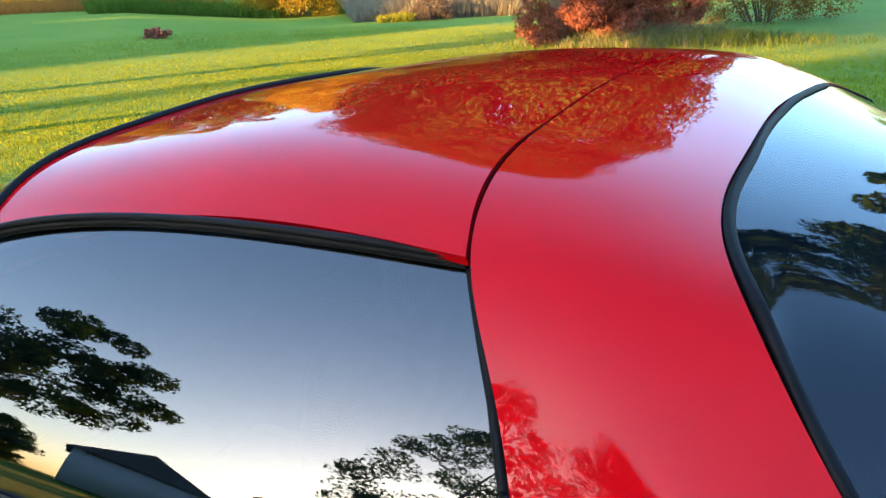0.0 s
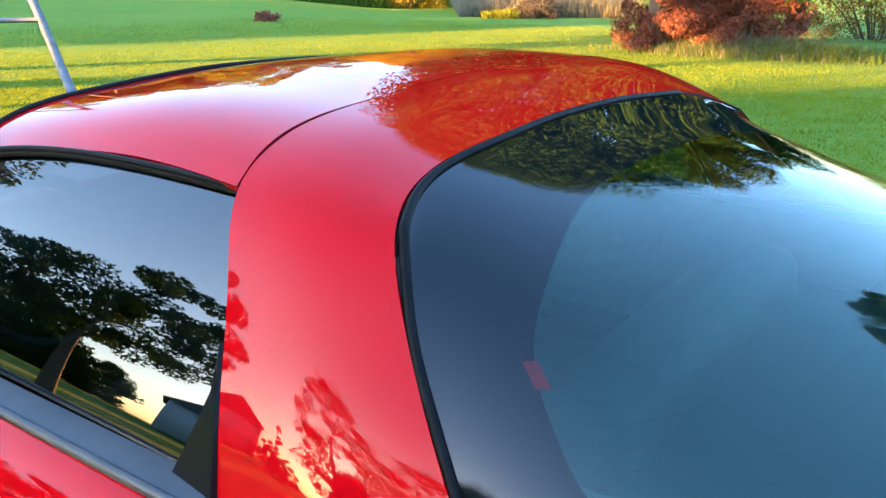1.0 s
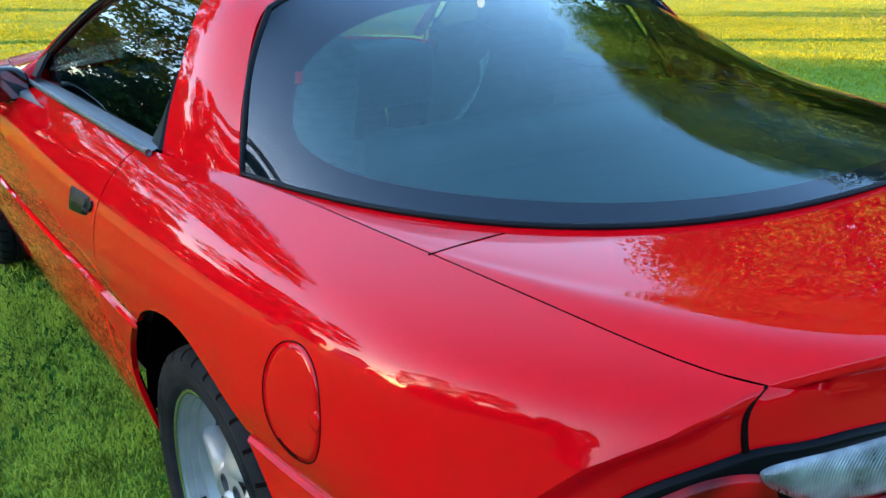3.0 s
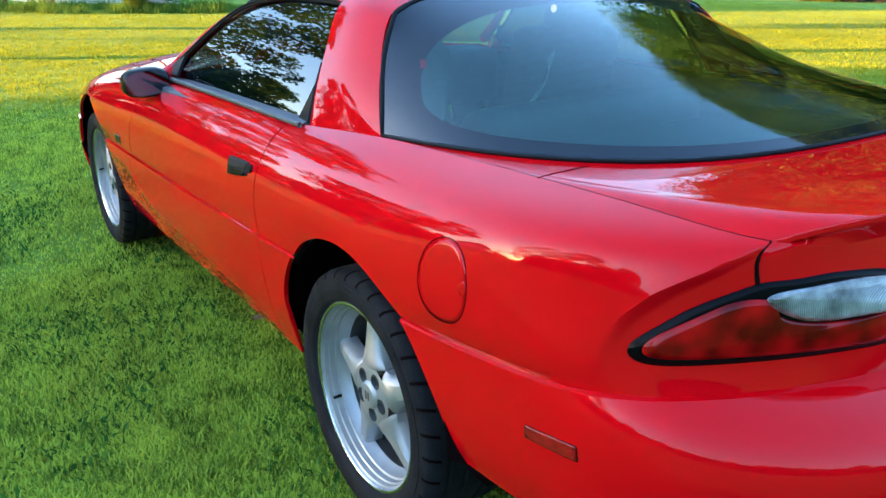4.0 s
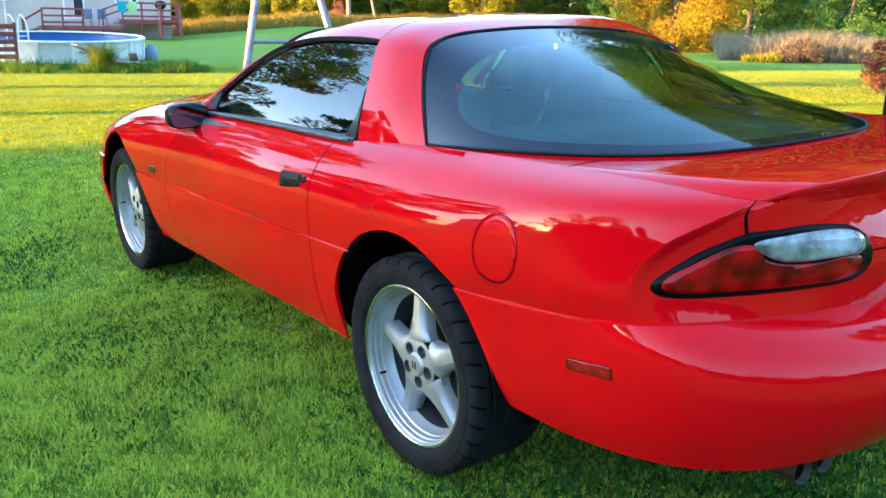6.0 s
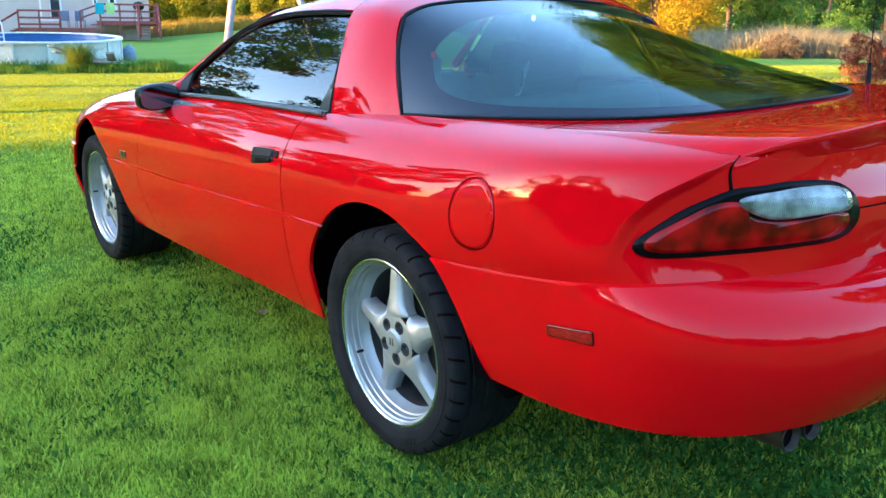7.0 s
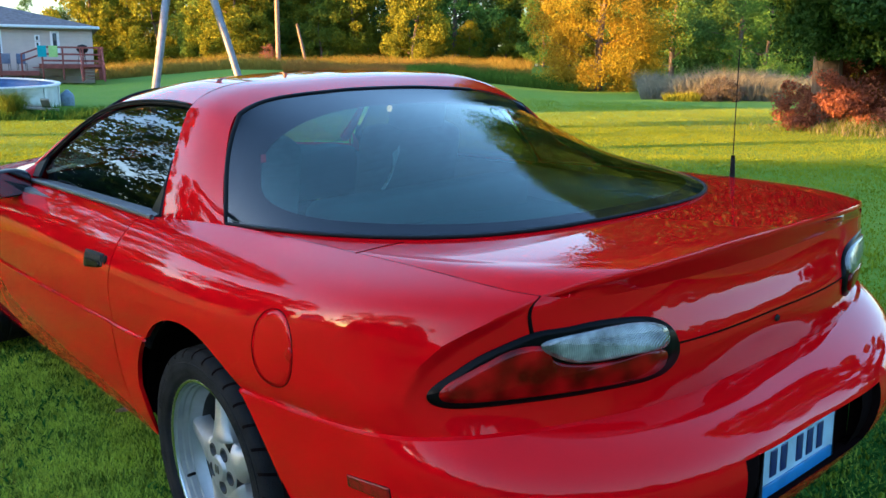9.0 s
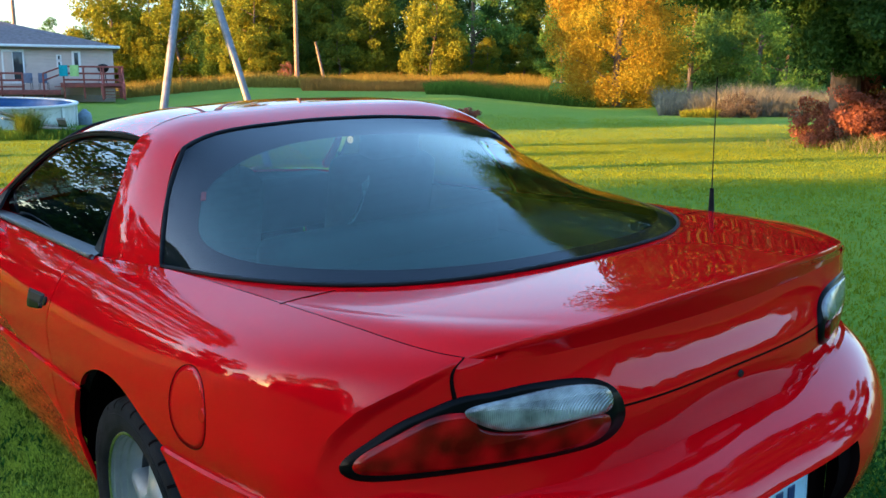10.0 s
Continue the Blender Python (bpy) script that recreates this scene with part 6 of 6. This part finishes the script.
part("frame", box_bm((4.3, .05, .24), (5.35, 3.2, FL - LOW_BY - .16), .01), deck_red, deck)
for i in range(22):
    part("deck_board", box_bm((3.5, .138, .035), (1.45, .08 + i * .145, FL - .02), .004), deck_red, deck)
    part("deck_board", box_bm((4.3, .138, .035), (5.35, .08 + i * .145, FL - LOW_BY - .02), .004), deck_red, deck)
for i in range(8):
    x0 = -.3 + i * 1.1
    fl = FL - (LOW_BY if i > 3 else 0)
    part("post", box_bm((.10, .10, fl + 1.0), (x0, 3.22, (fl + 1.0) / 2 - .02), .008), deck_red, deck)
    if i < 7 and i not in (3, 4):
        for zz in (fl + .95, fl + .55, fl + .18):
            part("rail", box_bm((1.1, .05, .11), (x0 + .55, 3.22, zz), .006), deck_red, deck)
for zz in (.95, .55):   # rail sloping down beside the two steps
    part("sloping_rail", mesh_of("sloping_rail", *tube(np.array([(3.0, 3.22, FL + zz), (4.1, 3.22, FL - LOW_BY + zz)]), .05, 6)), deck_red, deck)
part("step", box_bm((.35, 2.6, .05), (3.35, 1.6, FL - .23), .006), deck_red, deck)
for i in range(3):
    part("side_post", box_bm((.10, .10, FL + 1.0), (-.3, .2 + i * 1.5, (FL + 1.0) / 2), .008), deck_red, deck)
for zz in (FL + .95, FL + .55):
    part("side_rail", box_bm((.05, 3.1, .09), (-.3, 1.7, zz), .006), deck_red, deck)
for i in range(5):
    part("stair_tread", box_bm((1.1, .30, .04), (.35, 3.40 + i * .27, FL - .17 - i * .17), .006), deck_red, deck)
for xx in (-.25, .95):
    part("stringer", mesh_of("stringer", *tube(np.array([(xx, 3.25, FL - .1), (xx, 4.75, -.05)]), .06, 6)), deck_red, deck)
    part("stair_rail", mesh_of("stair_rail", *tube(np.array([(xx, 3.25, FL + .9), (xx, 4.65, .75)]), .04, 6)), deck_red, deck)
    part("newel", box_bm((.09, .09, .95), (xx, 4.65, .40), .006), deck_red, deck)
for yy in (1.6, 2.7):   # a second flight at the deck's far end
    part("stringer", mesh_of("stringer", *tube(np.array([(7.4, yy, FL - .5), (8.6, yy, -.05)]), .06, 6)), deck_red, deck)
    part("stair_rail", mesh_of("stair_rail", *tube(np.array([(7.4, yy, FL + .5), (8.5, yy, .75)]), .04, 6)), deck_red, deck)
    part("newel", box_bm((.09, .09, .95), (8.5, yy, .40), .006), deck_red, deck)
for i in range(5):
    part("stair_tread", box_bm((.30, 1.1, .04), (7.6 + i * .2, 2.15, FL - .5 - i * .09), .006), deck_red, deck)


def at_house(ob, x, y, z, rz=0):
    ob.matrix_world = DECK @ pose(x, y, z, 0, 0, rz)
    return ob


for (x0, col, nm) in ((3.0, (.02, .30, .36), "teal"), (2.4, (.36, .55, .20), "pale green")):
    g = np.stack([np.stack([np.linspace(-.24, .24, 8), .03 + .012 * np.sin(np.linspace(0, 7, 8)) + k * .01, np.full(8, z)], 1) for k, z in enumerate((.02, -.3, -.62))] )
    back_g = g[::-1] - np.array([0, .09, 0])
    top_g = np.stack([g[0] - np.array([0, .09, 0]), g[0] + np.array([0, -.04, .012]), g[0]])
    tw = new("towel", mesh_of("towel", *grids(g, back_g, top_g)))
    tw.data.materials.append(material("towel_" + nm.replace(" ", "_"), col, rough=.9, vary=.15, scale=12, bump=.3, bump_scale=120))
    at_house(tw, x0, 3.27, FL + 1.0)
    tagged(tw, nm + " towel hanging over the deck rail", "towel", group="towels on the rail")
grill = new("kettle_grill")
tagged(grill, "black covered barbecue standing on the deck", "barbecue")
at_house(grill, .75, 2.3, FL)
part("bowl", mesh_of("bowl", *drum([(.05, .62), (.26, .70), (.34, .86), (.33, .96), (.25, 1.10), (.02, 1.16)])), trim_black, grill)
for a in (0, 2.1, 4.2):
    part("leg", mesh_of("leg", *tube(np.array([(.18 * math.cos(a), .18 * math.sin(a), .68), (.30 * math.cos(a), .30 * math.sin(a), 0)]), .015, 6)), trim_black, grill)
chair_mat = material("chair_fabric", (.12, .15, .22), rough=.8, vary=.2, scale=12)


def patio_chair():
    root = new("patio_chair")
    tagged(root, "blue-grey patio chair on the deck", "chair", group="chairs on the deck")
    part("seat", box_bm((.50, .48, .05), (0, 0, .42), .02), chair_mat, root)
    part("backrest", box_bm((.50, .05, .55), (0, -.25, .72), .02), chair_mat, root)
    for sx in (-.23, .23):
        for sy in (-.22, .22):
            part("leg", mesh_of("leg", *tube(np.array([(sx, sy, .42), (sx * 1.05, sy * 1.1, 0)]), .015, 6)), trim_black, root)
        part("armrest", box_bm((.04, .46, .03), (sx * 1.1, 0, .63), .01), trim_black, root)
    return root


ch = patio_chair()
at_house(ch, 4.1, 1.6, FL - LOW_BY, 10)
copy_thing(ch, DECK @ pose(5.0, 1.7, FL - LOW_BY, 0, 0, -12))

# farmhouse behind the camera, seen only mirrored in the glass
farm = new("farmhouse")
farm.matrix_world = pose(-50, 50, gz(-50, 50), 0, 0, -48) @ Matrix.Scale(1.25, 4)
tagged(farm, "two-storey white gabled farmhouse across the lawn", "house")
part("wall", box_bm((11, 7.5, 5.2), (0, 0, 2.6)), material("white_siding", (.50, .53, .58), rough=.7, vary=.06, scale=2), farm)
fv = [(-6, -4.2, 5.1), (6, -4.2, 5.1), (6, 4.2, 5.1), (-6, 4.2, 5.1), (-6, 0, 7.9), (6, 0, 7.9)]
part("roof", mesh_of("roof", fv, [(0, 1, 5, 4), (2, 3, 4, 5), (3, 0, 4), (1, 2, 5), (3, 2, 1, 0)], False), shingle, farm)
for x0 in (-3.5, 0, 3.5):
    for z0 in (1.3, 3.9):
        wn_ = part("window", box_bm((1.1, .08, 1.3), (x0, -3.78, z0), .01), white_trim, farm)
        part("pane", box_bm((.92, .04, 1.12), (x0, -3.83, z0), .01), dark_glass, wn_)
